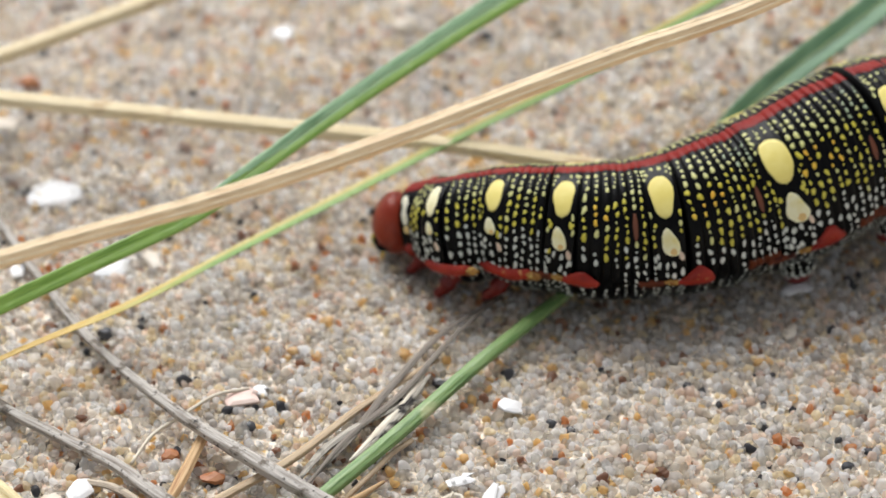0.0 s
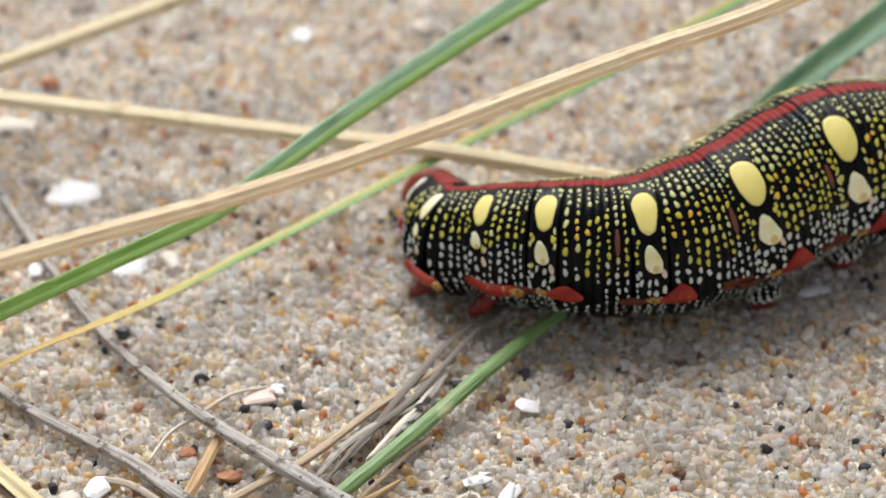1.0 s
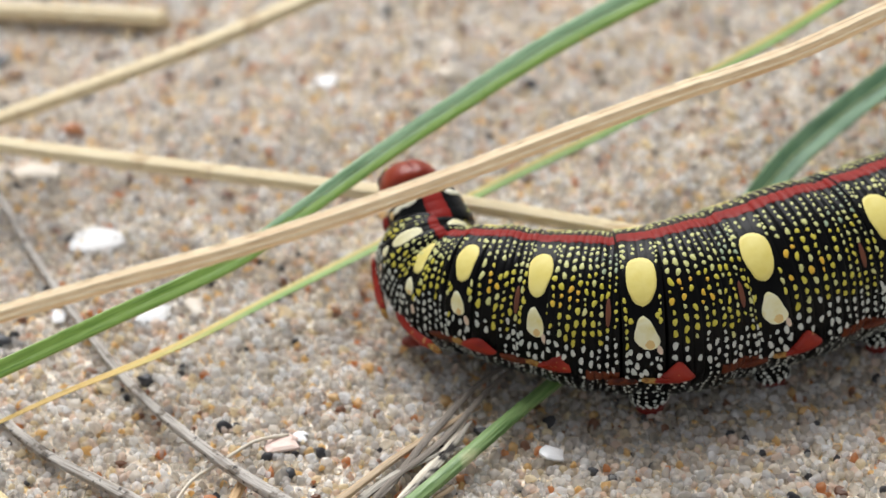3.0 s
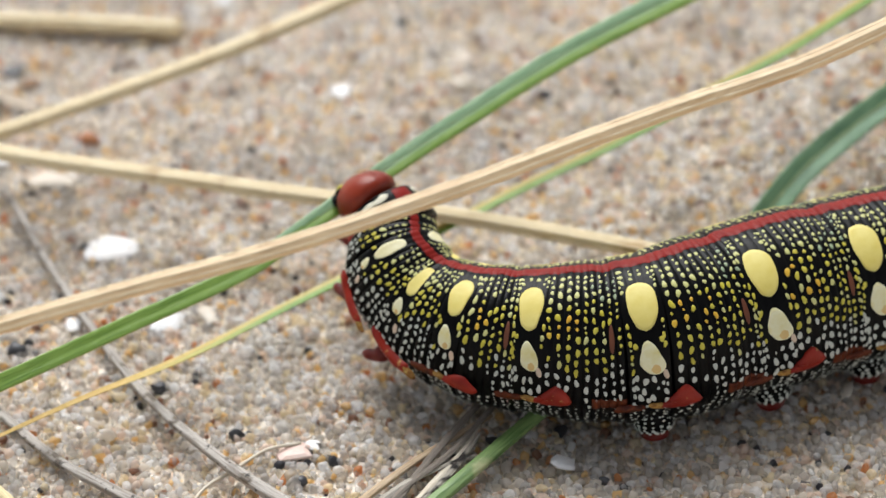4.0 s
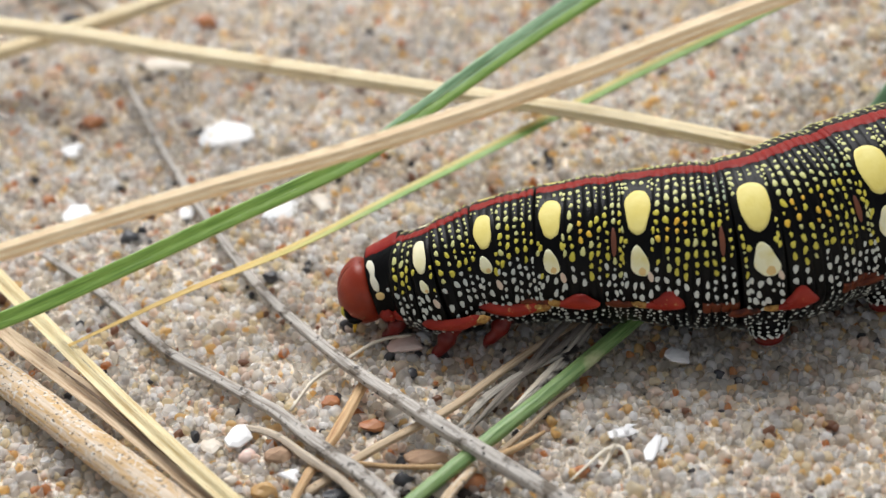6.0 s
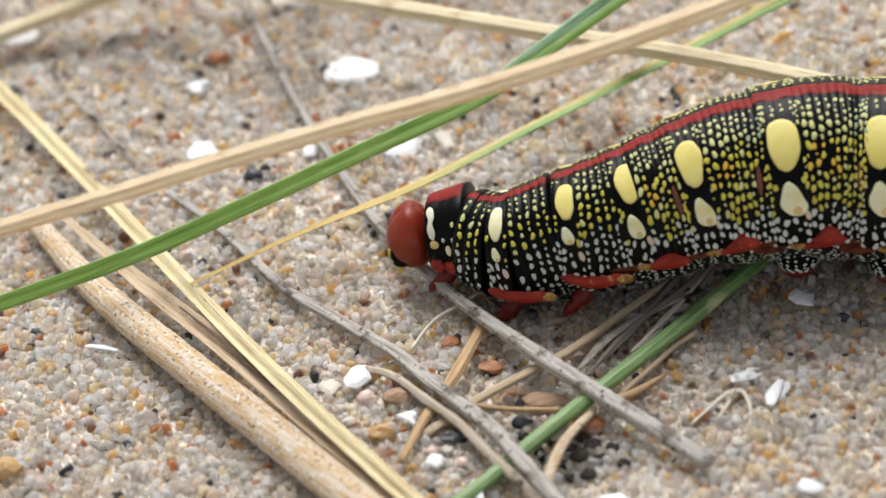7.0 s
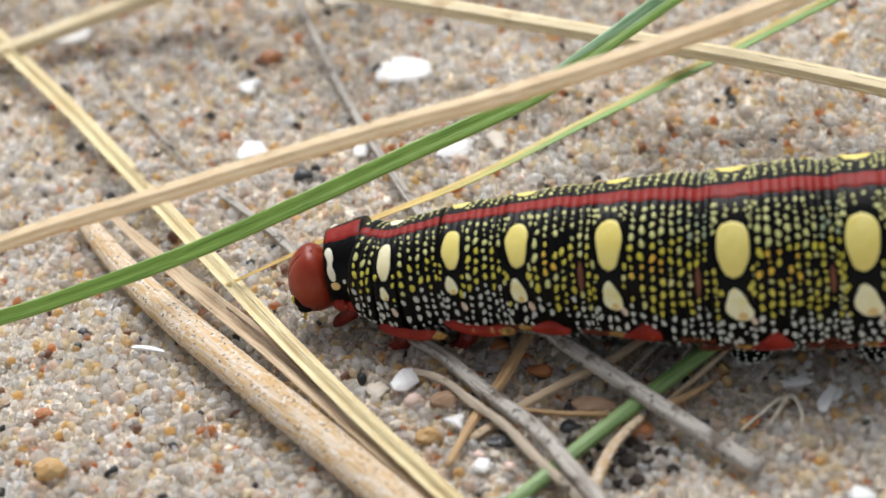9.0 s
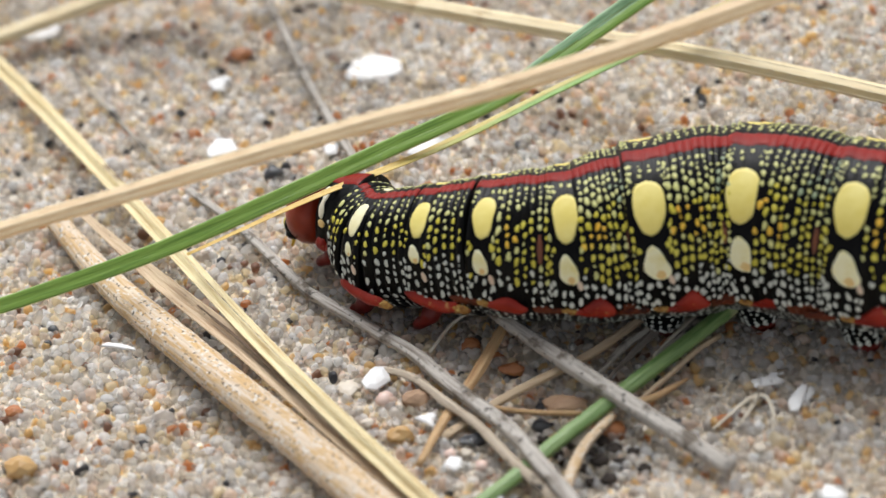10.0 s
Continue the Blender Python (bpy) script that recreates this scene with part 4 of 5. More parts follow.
    def dots(self, parent, seed, blocked=(), tall=0.30, back=0.0, white=82.0, orange=0.0, clear=0.16):
        """The granules that ring the body: pale near the back, yellow on the flank, white towards the belly."""
        rng = np.random.default_rng(seed)
        verts, faces, slots = [], [], []
        for u0 in self.rows:
            for sd in (-1, 1):
                arc = clear * self.r + rng.uniform(0.0, 0.25)
                while arc < 2.75 * self.r:
                    deg = math.degrees(arc / self.r)
                    s = tall * rng.uniform(0.60, 1.20) * (0.72 if deg < 26 else 1.0) * (1.10 if white < deg < 112 else 0.66 if deg > 116 else 1.0)
                    if rng.random() < 0.10:
                        s *= 0.6
                    arc += s
                    th = arc / self.r
                    arc += s + rng.uniform(0.12, 0.30) * (0.55 + 1.3 * tall)
                    uu = u0 + rng.uniform(-0.17, 0.17) * self.pitch * (1.0 if deg < 98 else 2.0)
                    if any(((uu - b[0]) / b[2]) ** 2 + ((th - b[1]) * self.r / b[3]) ** 2 < 1 for b in blocked):
                        continue
                    if rng.random() < (0.55 if deg > 138 else 0.05):
                        continue
                    e = min(s * rng.uniform(0.62, 0.9), rng.uniform(0.28, 0.37) * self.pitch)
                    if deg > white + rng.uniform(-6, 6):
                        slot = 2
                    elif deg < 36 + rng.uniform(-4, 4):
                        slot = 4 if rng.random() < back else 1
                    elif orange and 42 < deg < 66 and rng.random() < orange:
                        slot = 3
                    else:
                        slot = 1 if rng.random() < 0.18 + 0.3 * back else 0
                    k, b0 = 10, len(verts)
                    p1, p2, lean = rng.uniform(0, 6), rng.uniform(0, 6), rng.uniform(-0.25, 0.25)
                    for sc, lf in ((0.93, -0.012), (0.84, 0.016), (0.46, 0.030)):
                        for j in range(k):
                            a = 2 * math.pi * j / k
                            wob = 1 + 0.10 * math.sin(3 * a + p1) + 0.09 * math.sin(2 * a + p2)
                            y = s * sc * wob * math.sin(a)
                            verts.append(self.point(uu + e * sc * wob * math.cos(a) + lean * y, sd * (th + y / self.r), lf))
                    verts.append(self.point(uu, sd * th, 0.034))
                    q = []
                    for j in range(k):
                        j2 = (j + 1) % k
                        q += [(b0 + j, b0 + j2, b0 + k + j2, b0 + k + j), (b0 + k + j, b0 + k + j2, b0 + 2 * k + j2, b0 + 2 * k + j), (b0 + 2 * k + j, b0 + 2 * k + j2, b0 + 3 * k)]
                    faces += [f if sd < 0 else f[::-1] for f in q]
                    slots += [slot] * len(q)
        ob = mesh_object("granulation", verts, faces, [M_DOT_Y, M_DOT_P, M_DOT_W, M_DOT_O, M_DOT_G], parent, "yellow and white granules in a ring", slots=slots)
        tagged(ob, kind="stuff")


def true_leg(parent, u, side, r, length):
    """A jointed thoracic leg that tapers to a dark claw."""
    pts = [(u, side * r * 0.55, -r * 0.80), (u + 0.9, side * (r * 0.62 + 0.4), -r * 0.95 - length * 0.16), (u + 1.8, side * (r * 0.62 + 0.4), -r * 0.95 - length * 0.38), (u + 2.2, side * r * 0.60, -r * 0.95 - length * 0.62)]
    c = spline(pts, 0.15)
    x = np.linspace(0, 1, len(c))
    w = 0.80 * (1 - 0.90 * x ** 1.3) * (1 + 0.10 * np.cos(x * 2 * math.pi * 3)) + 0.04
    v, f, uv = sweep(c, round_outline(12), w)
    mesh_object("leg", v, f, [M_LEG], parent, "red jointed leg with dark claw", uvs=uv)


def proleg(parent, u, side, r):
    """A fleshy false leg: a dark dotted stump and a red gripping foot."""
    c = spline([(u + 0.2, side * r * 0.40, -r * 0.45), (u, side * r * 0.50, -r * 0.78), (u - 0.1, side * r * 0.50, -r * 0.96)], 0.2)
    x = np.linspace(0, 1, len(c))
    w = 2.1 * (1 - 0.30 * x) * (1 + 0.05 * np.cos(x * 14))
    v, f, uv = sweep(c, round_outline(16), w)
    mesh_object("proleg", v, f, [M_BLACK], parent, "stubby black false leg", uvs=uv)
    rng = np.random.default_rng(int(r * 10) + side)
    t, sd, up = frames(c)
    verts, faces = [], []
    for i in range(1, len(c)):
        for j in range(15):
            a = 2 * math.pi * (j + 0.5 * (i % 2) + rng.uniform(-0.2, 0.2)) / 15
            n = sd[i] * math.cos(a) + up[i] * math.sin(a)
            e = np.cross(t[i], n)
            p, h, b0 = c[i] + n * (w[i] + 0.01), rng.uniform(0.10, 0.20), len(verts)
            for k in range(7):
                q = 2 * math.pi * k / 7
                verts.append(p + t[i] * h * 0.8 * math.cos(q) + e * h * math.sin(q) - n * 0.02)
            verts.append(p + n * 0.04)
            faces += [(b0 + k, b0 + (k + 1) % 7, b0 + 7) for k in range(7)]
    tagged(mesh_object("granulation", verts, faces, [M_DOT_W], parent, "small white granules on the false leg"), kind="stuff")
    c = spline([(u - 0.1, side * r * 0.50, -r * 0.90), (u - 0.1, side * r * 0.50, -r * 1.00), (u - 0.1, side * r * 0.47, -r * 1.09)], 0.1)
    x = np.linspace(0, 1, len(c))
    v, f, uv = sweep(c, round_outline(16, 0, 0, 0.8), 1.45 * (1 - 0.18 * x) + 0.10 * np.sin(x * 6))
    mesh_object("foot", v, f, [M_LEG], parent, "red gripping foot", uvs=uv)


def build_head(parent):
    verts, faces = [], []
    nu, nv = 40, 28
    for i in range(nv + 1):
        v = math.pi * i / nv
        for j in range(nu):
            a = 2 * math.pi * j / nu
            x, y, z = math.cos(v), math.sin(v) * math.sin(a), math.sin(v) * math.cos(a)
            lobe = 1 - 0.05 * math.exp(-(y / 0.10) ** 2) * (1 if z > -0.2 else 0.4)
            face = 1 - 0.12 * max(0, x) * max(0, -z)
            verts.append((x * (2.25 if x > 0 else 1.6) * lobe * face - 0.25, y * 2.50 * lobe, z * 2.62 * lobe - 0.5 * max(0, x)))
    for i in range(nv):
        for j in range(nu):
            faces.append((i * nu + j, (i + 1) * nu + j, (i + 1) * nu + (j + 1) % nu, i * nu + (j + 1) % nu))
    head = mesh_object("head", verts, faces, [M_HEAD], parent, "glossy brick-red head capsule")

    def lump(name, x, y, z, a, b, c, m, label=""):
        vs, fs = [], []
        for i in range(9):
            v = math.pi * i / 8
            for j in range(14):
                t = 2 * math.pi * j / 14
                vs.append((x + a * math.cos(v), y + b * math.sin(v) * math.sin(t), z + c * math.sin(v) * math.cos(t)))
        for i in range(8):
            for j in range(14):
                fs.append((i * 14 + j, (i + 1) * 14 + j, (i + 1) * 14 + (j + 1) % 14, i * 14 + (j + 1) % 14))
        return mesh_object(name, vs, fs, [m], head, label)

    def on(dx, dy, dz, sink=0.0):
        """A point on the capsule in the given direction."""
        k = (1 - sink) / math.sqrt(dx * dx + dy * dy + dz * dz)
        x, y, z = dx * k, dy * k, dz * k
        face = 1 - 0.12 * max(0, x) * max(0, -z)
        return (x * 2.25 * face - 0.25, y * 2.50, z * 2.62 - 0.5 * max(0, x))

    for s in (-1, 1):
        lump("cheek_mark", *on(0.62, s * 0.68, -0.46, 0.11), 0.80, 0.60, 0.46, M_BLACK, "black mark beside the mouth")
        lump("cheek_mark", *on(0.80, s * 0.58, -0.20, 0.11), 0.50, 0.48, 0.80, M_BLACK, "black mark beside the face")
        lump("face_mark", *on(0.86, s * 0.48, -0.12, 0.055), 0.40, 0.36, 0.62, M_DOT_Y, "yellow mark on the face")
        lump("mandible", *on(0.80, s * 0.20, -0.58, 0.02), 0.36, 0.34, 0.42, M_BROWN, "brown jaw")
        for k in range(3):
            lump("eye", *on(0.40 - 0.09 * k, s * 0.82, -0.32 - 0.07 * (k % 2), 0.02), 0.12, 0.10, 0.12, M_BROWN, "tiny simple eye")
        c = spline([on(0.72, s * 0.48, -0.56, 0.05), on(0.76, s * 0.48, -0.66, -0.14), on(0.80, s * 0.44, -0.74, -0.32)], 0.15)
        v, f, uv = sweep(c, round_outline(8), 0.22 * np.linspace(1, 0.4, len(c)))
        mesh_object("feeler", v, f, [M_DOT_O], head, "short orange feeler", uvs=uv)
    lump("lip", *on(0.90, 0, -0.42, 0.03), 0.30, 0.44, 0.34, M_DOT_O, "orange upper lip")
    c = spline([on(0.98 * math.cos(a), 0, 0.98 * math.sin(a), 0.055) for a in (-0.2, 0.3, 0.8, 1.3, 1.8)], 0.2)
    v, f, uv = sweep(c, round_outline(8), np.full(len(c), 0.07))
    mesh_object("head_seam", v, f, [M_LEG], head, "fine dark seam over the head", uvs=uv)
    return head


# outline of the white bar on the neck shield
BAR = [(0.2, -0.95), (0.75, -0.6), (0.45, -0.1), (0.85, 0.35), (0.55, 0.85), (-0.15, 0.95), (-0.55, 0.55), (-0.25, 0.1), (-0.65, -0.3), (-0.5, -0.8)]


def build_collar(parent, key, r, reach, r_next):
    """First segment: a black shield with white bars and a red middle."""
    g = Ring(r, r_next, reach, [0.8, 0.0, -0.8], 0.8, 0.16, 0.03)
    o = g.skin("collar_segment", parent, "black neck shield with white bars")
    g.band("shield_stripe", o, M_STRIPE, -0.30, 0.30, 0.05, "red middle of the shield", over=0.15)
    for s in (-1, 1):
        g.patch("white_bar", o, M_WHITE, 0.92, s * 0.86, 0.46, 1.50, 0.08, label="creamy white bar", skew=-0.08 * s, corners=BAR)
        g.patch("orange_tip", o, M_TIP, 0.78, s * 1.42, 0.36, 0.34, 0.09, 2.2, label="orange end of the bar")
        g.patch("pale_mark", o, M_CREAM, -0.30, s * 1.56, 0.24, 0.42, 0.06)
        g.patch("pale_dot", o, M_DOT_W, 0.02, s * 1.30, 0.14, 0.18, 0.05)
        g.patch("pale_dot", o, M_DOT_P, -0.80, s * 0.95, 0.14, 0.22, 0.05)
        g.patch("pale_dot", o, M_DOT_W, -0.75, s * 1.30, 0.14, 0.20, 0.05)
        for u0, au in ((0.75, 0.62), (-0.45, 0.80)):
            g.patch("flank_fold", o, M_RED, u0, s * 1.98, au, 0.55, 0.42, label="swollen red fold", wave=0.12)
        true_leg(o, 0.0, s, 2.75, 2.9)
    PARTS[key] = o


# outlines of the red flank marks: along the body (forward) and down the flank
FLAP = [(0.95, 0.55), (0.45, 0.05), (-0.15, -0.85), (-0.45, -0.95), (-0.95, -0.10), (-0.95, 0.25), (-0.40, 0.60), (0.40, 0.75)]
LOBE = [(0.95, 0.30), (0.55, -0.10), (0.05, -0.70), (-0.45, -0.75), (-0.95, -0.05), (-0.85, 0.45), (-0.20, 0.65), (0.60, 0.65)]


def build_segment(parent, n, key, r, reach, r_next, spot, low, legs, hi_next):
    """A body segment: the stretch that carries its two spots, then the single folds behind it, each a ring of its own."""
    belly = (0.14, 0.16, 0.17, 0.12)[n] if n < 4 else 0.06
    neck = hi_next + 0.95 - reach
    half = 1.2
    if spot:
        half = spot[0] * 0.9 + 0.20
        count = 3 if n < 3 else 4
        pitch = 2 * half / count
        g = Ring(r, r_next, reach, [half - pitch * (k + 0.5) for k in range(count)], pitch, belly, 0.05)
        o = g.skin("body_segment", parent, "black skin ringed with fine folds")
        PARTS[key] = o
        th1, th2 = radians((36, 36, 36, 38, 40)[n] if n < 5 else 42), radians((70, 70, 70, 77, 79)[n] if n < 5 else 79)
        lu = (0, 0.05, 0.10, 0.05, -0.12)[n] if n < 5 else -0.18
        blocked = [(0.0, th1, spot[0] + 0.50, spot[1] + 0.42), (lu, th2, low[0] + 0.42, low[1] + 0.34), (-half + 0.2, radians(91), 0.5, 0.6), (0.0, 0.5 * (th1 + th2), 0.75 * spot[0] + 0.2, 1.0)]
        g.band("back_stripe", o, M_STRIPE, -0.115, 0.115, 0.045, "dull red stripe along the back")
        for s in (-1, 1):
            g.patch("eye_spot", o, M_CREAM if n == 1 else M_YELLOW, 0.0, s * th1, spot[0] * 0.9, spot[1], 0.035, 2.2, label="large oval pale yellow spot", taper=0.10)
            g.patch("lower_spot", o, M_LOW, lu, s * th2, low[0] * 0.92, low[1], 0.035, 2.1, skew=-0.18 * s, label="cream spot flushed orange at its lower end", taper=-0.3)
            g.patch("orange_tip", o, M_TIP, lu - 0.06 - 0.22 * low[0], s * (th2 + 0.62 * low[1] / r), 0.45 * low[0], 0.32 * low[1], 0.040, label="orange flush")
            g.patch("pink_granule", o, M_PINK, -half + 0.2, s * radians(91), 0.22, 0.40, 0.05, skew=-0.2 * s)
            if n < 3:
                g.patch("flank_fold", o, M_RED, -0.26 * reach, s * radians(110), 0.50 * reach, 0.46, 0.50, 2.6, label="swollen red fold along the flank", wave=0.10, bend=0.13)
                g.patch("fold_end", o, M_OCHRE, -0.68 * reach, s * radians(115), 0.24 * reach, 0.40, 0.34, 2.0, label="ochre speckled end of the fold", wave=0.15)
            else:
                g.patch("flank_fold", o, M_FLANK, half + 0.3, s * radians(116), 1.2, 0.40, 0.25, 2.2, label="brownish red fold along the flank", wave=0.12)
                g.patch("mark_point", o, M_OCHRE, -half + 0.90, s * radians(115), 0.75, 0.30, 0.22, label="ochre point of the mark", skew=-0.3 * s)
                big = 0.85 if n == 3 else 1.0 if n == 4 else 1.12
                g.patch("flank_mark", o, M_RED, -half - 0.65, s * radians(112 if n == 3 else 110), 1.75, big, 0.30, label="red triangular flank mark", corners=FLAP if n > 3 else LOBE)
            if legs == "true":
                true_leg(o, -0.5, s, r, 3.1)
            elif legs == "false":
                proleg(o, -0.6, s, r)
        g.dots(o, 40 + n, blocked, 0.30, white=72 if n < 3 else 84, clear=0.16)
        rim = Ring(r, r_next, reach, [half - 0.06, 0.06 - half], 0.46, belly, 0.02)
        rim.dots(o, 70 + n, [(0.0, th1, 0.9 * spot[0] + 0.32, spot[1] + 0.30), (lu, th2, low[0] + 0.42, low[1] + 0.25), (-half, radians(91), 0.5, 0.5), (-half, radians(110), 0.9, 0.9)],
                 0.26 if n > 2 else 0.22, white=72 if n < 3 else 84)
    # the folds behind it, wider first and finer towards the next segment
    back, end = -half, hi_next - reach
    count = max(1, round((back - end) / (0.60 if n > 2 else 0.56)))
    widths = np.linspace(1.18, 0.82, count) if count > 1 else np.ones(1)
    widths *= (back - end) / widths.sum()
    u = back
    for k, w in enumerate(widths):
        uc, f = u - 0.5 * w, (k + 0.5) / count
        u -= w
        h = Ring(r, r_next, reach, [uc], w, belly, 0.07, neck, uc)
        ring = h.skin("body_ring", parent, "black fold of skin", 0.42)
        h.band("back_stripe", ring, M_STRIPE, -0.115, 0.115, 0.045, "dull red stripe along the back", over=0.08)
        blocked = []
        for s in (-1, 1):
            if n > 3 and f > 0.5:
                h.band("flank_fold", ring, M_FLANK, s * radians(109), s * radians(119), 0.05, "brownish red fold along the flank", over=0.1)
            if n > 2 and abs(uc - neck) < 0.5 * w:
                h.patch("breathing_slit", ring, M_BROWN, uc, s * radians(64), 0.20, 1.05, 0.03)
        if n > 2 and uc > -half - 2.3:
            blocked = [(uc, radians(111), 1.0, 0.95)]
        if n > 2 and abs(uc - neck) < 0.5 * w:
            blocked = [(uc, radians(64), 0.5, 1.15)]
        h.dots(ring, 100 + 20 * n + k, blocked, 0.34 - 0.13 * f if n > 2 else 0.28 - 0.07 * f, max(0.0, 1.6 * f - 0.8) if n > 3 else 0.0, 70 if n < 3 else 84,
               0.55 if n > 3 and f < 0.5 else 0.25 if n > 2 and f < 0.5 else 0.0)
        RINGS.append((ring, key, -uc / reach))
    if key == "A8":
        c = spline([(-2, 0, r * 0.7), (-4.0, 0, r + 2.2), (-6.5, 0, r + 5.0)], 0.3)
        v, f, uv = sweep(c, round_outline(12), np.linspace(0.9, 0.15, len(c)))
        mesh_object("tail_horn", v, f, [M_RED], o, "red tail horn", uvs=uv)


caterpillar = new("caterpillar")
tagged(caterpillar, "black hawkmoth caterpillar with yellow spots and red markings crawling on sand", "caterpillar")
PARTS = {"head": build_head(caterpillar)}
RINGS = []   # ringed stretches, each with the segment before it and its share of the way to the next
PLAN = [("T1", 3.2, 3.8, None, None, None), ("T2", 4.0, 4.5, (0.60, 1.45), (0.34, 0.55), "true"), ("T3", 4.45, 4.6, (0.78, 1.50), (0.48, 0.70), "true"),
        ("A1", 4.95, 6.3, (0.92, 1.68), (0.60, 0.98), None), ("A2", 5.6, 7.7, (1.05, 1.90), (0.72, 1.20), None), ("A3", 6.4, 8.9, (1.32, 2.05), (0.95, 1.38), "false"),
        ("A4", 6.7, 9.0, (1.35, 2.10), (1.0, 1.40), "false"), ("A5", 6.7, 9.0, (1.35, 2.10), (1.0, 1.40), "false"), ("A6", 6.4, 8.0, (1.3, 2.0), (0.95, 1.35), "false"),
        ("A7", 5.8, 7.7, (1.2, 1.8), (0.9, 1.2), None), ("A8", 4.7, 6.5, (1.0, 1.5), (0.7, 0.9), None)]
NEXT = {}
for n, (key, r, reach, spot, low, legs) in enumerate(PLAN):
    after = PLAN[n + 1] if n + 1 < len(PLAN) else ("tail", 2.6, 0, (0, 0), None, None)
    NEXT[key] = after[0]
    hi_next = after[3][0] * 0.9 + 0.20
    if key == "T1":
        build_collar(caterpillar, key, r, reach, after[1])
    build_segment(caterpillar, n, key, r, reach, after[1], spot, low, legs, hi_next)

sand_grains()


# ---- what moves ----
def between(a, b, f):
    """The pose a share f of the way from one segment's pose to the next, on a smooth bend."""
    p, q = a.translation, b.translation
    d = (q - p).length
    m, n = -a.col[0].xyz * d, -b.col[0].xyz * d
    at = p * (2 * f ** 3 - 3 * f ** 2 + 1) + m * (f ** 3 - 2 * f ** 2 + f) + q * (3 * f ** 2 - 2 * f ** 3) + n * (f ** 3 - f ** 2)
    way = p * (6 * f ** 2 - 6 * f) + m * (3 * f ** 2 - 4 * f + 1) + q * (6 * f - 6 * f ** 2) + n * (3 * f ** 2 - 2 * f)
    turn = a.to_quaternion().slerp(b.to_quaternion(), f)
    x = (turn @ Vector((1, 0, 0)) - way.normalized()).normalized()
    y = (turn @ Vector((0, 0, 1))).cross(x).normalized()
    z = x.cross(y)
    out = Matrix((x, y, z)).transposed().to_4x4()
    out.translation = at
    return out


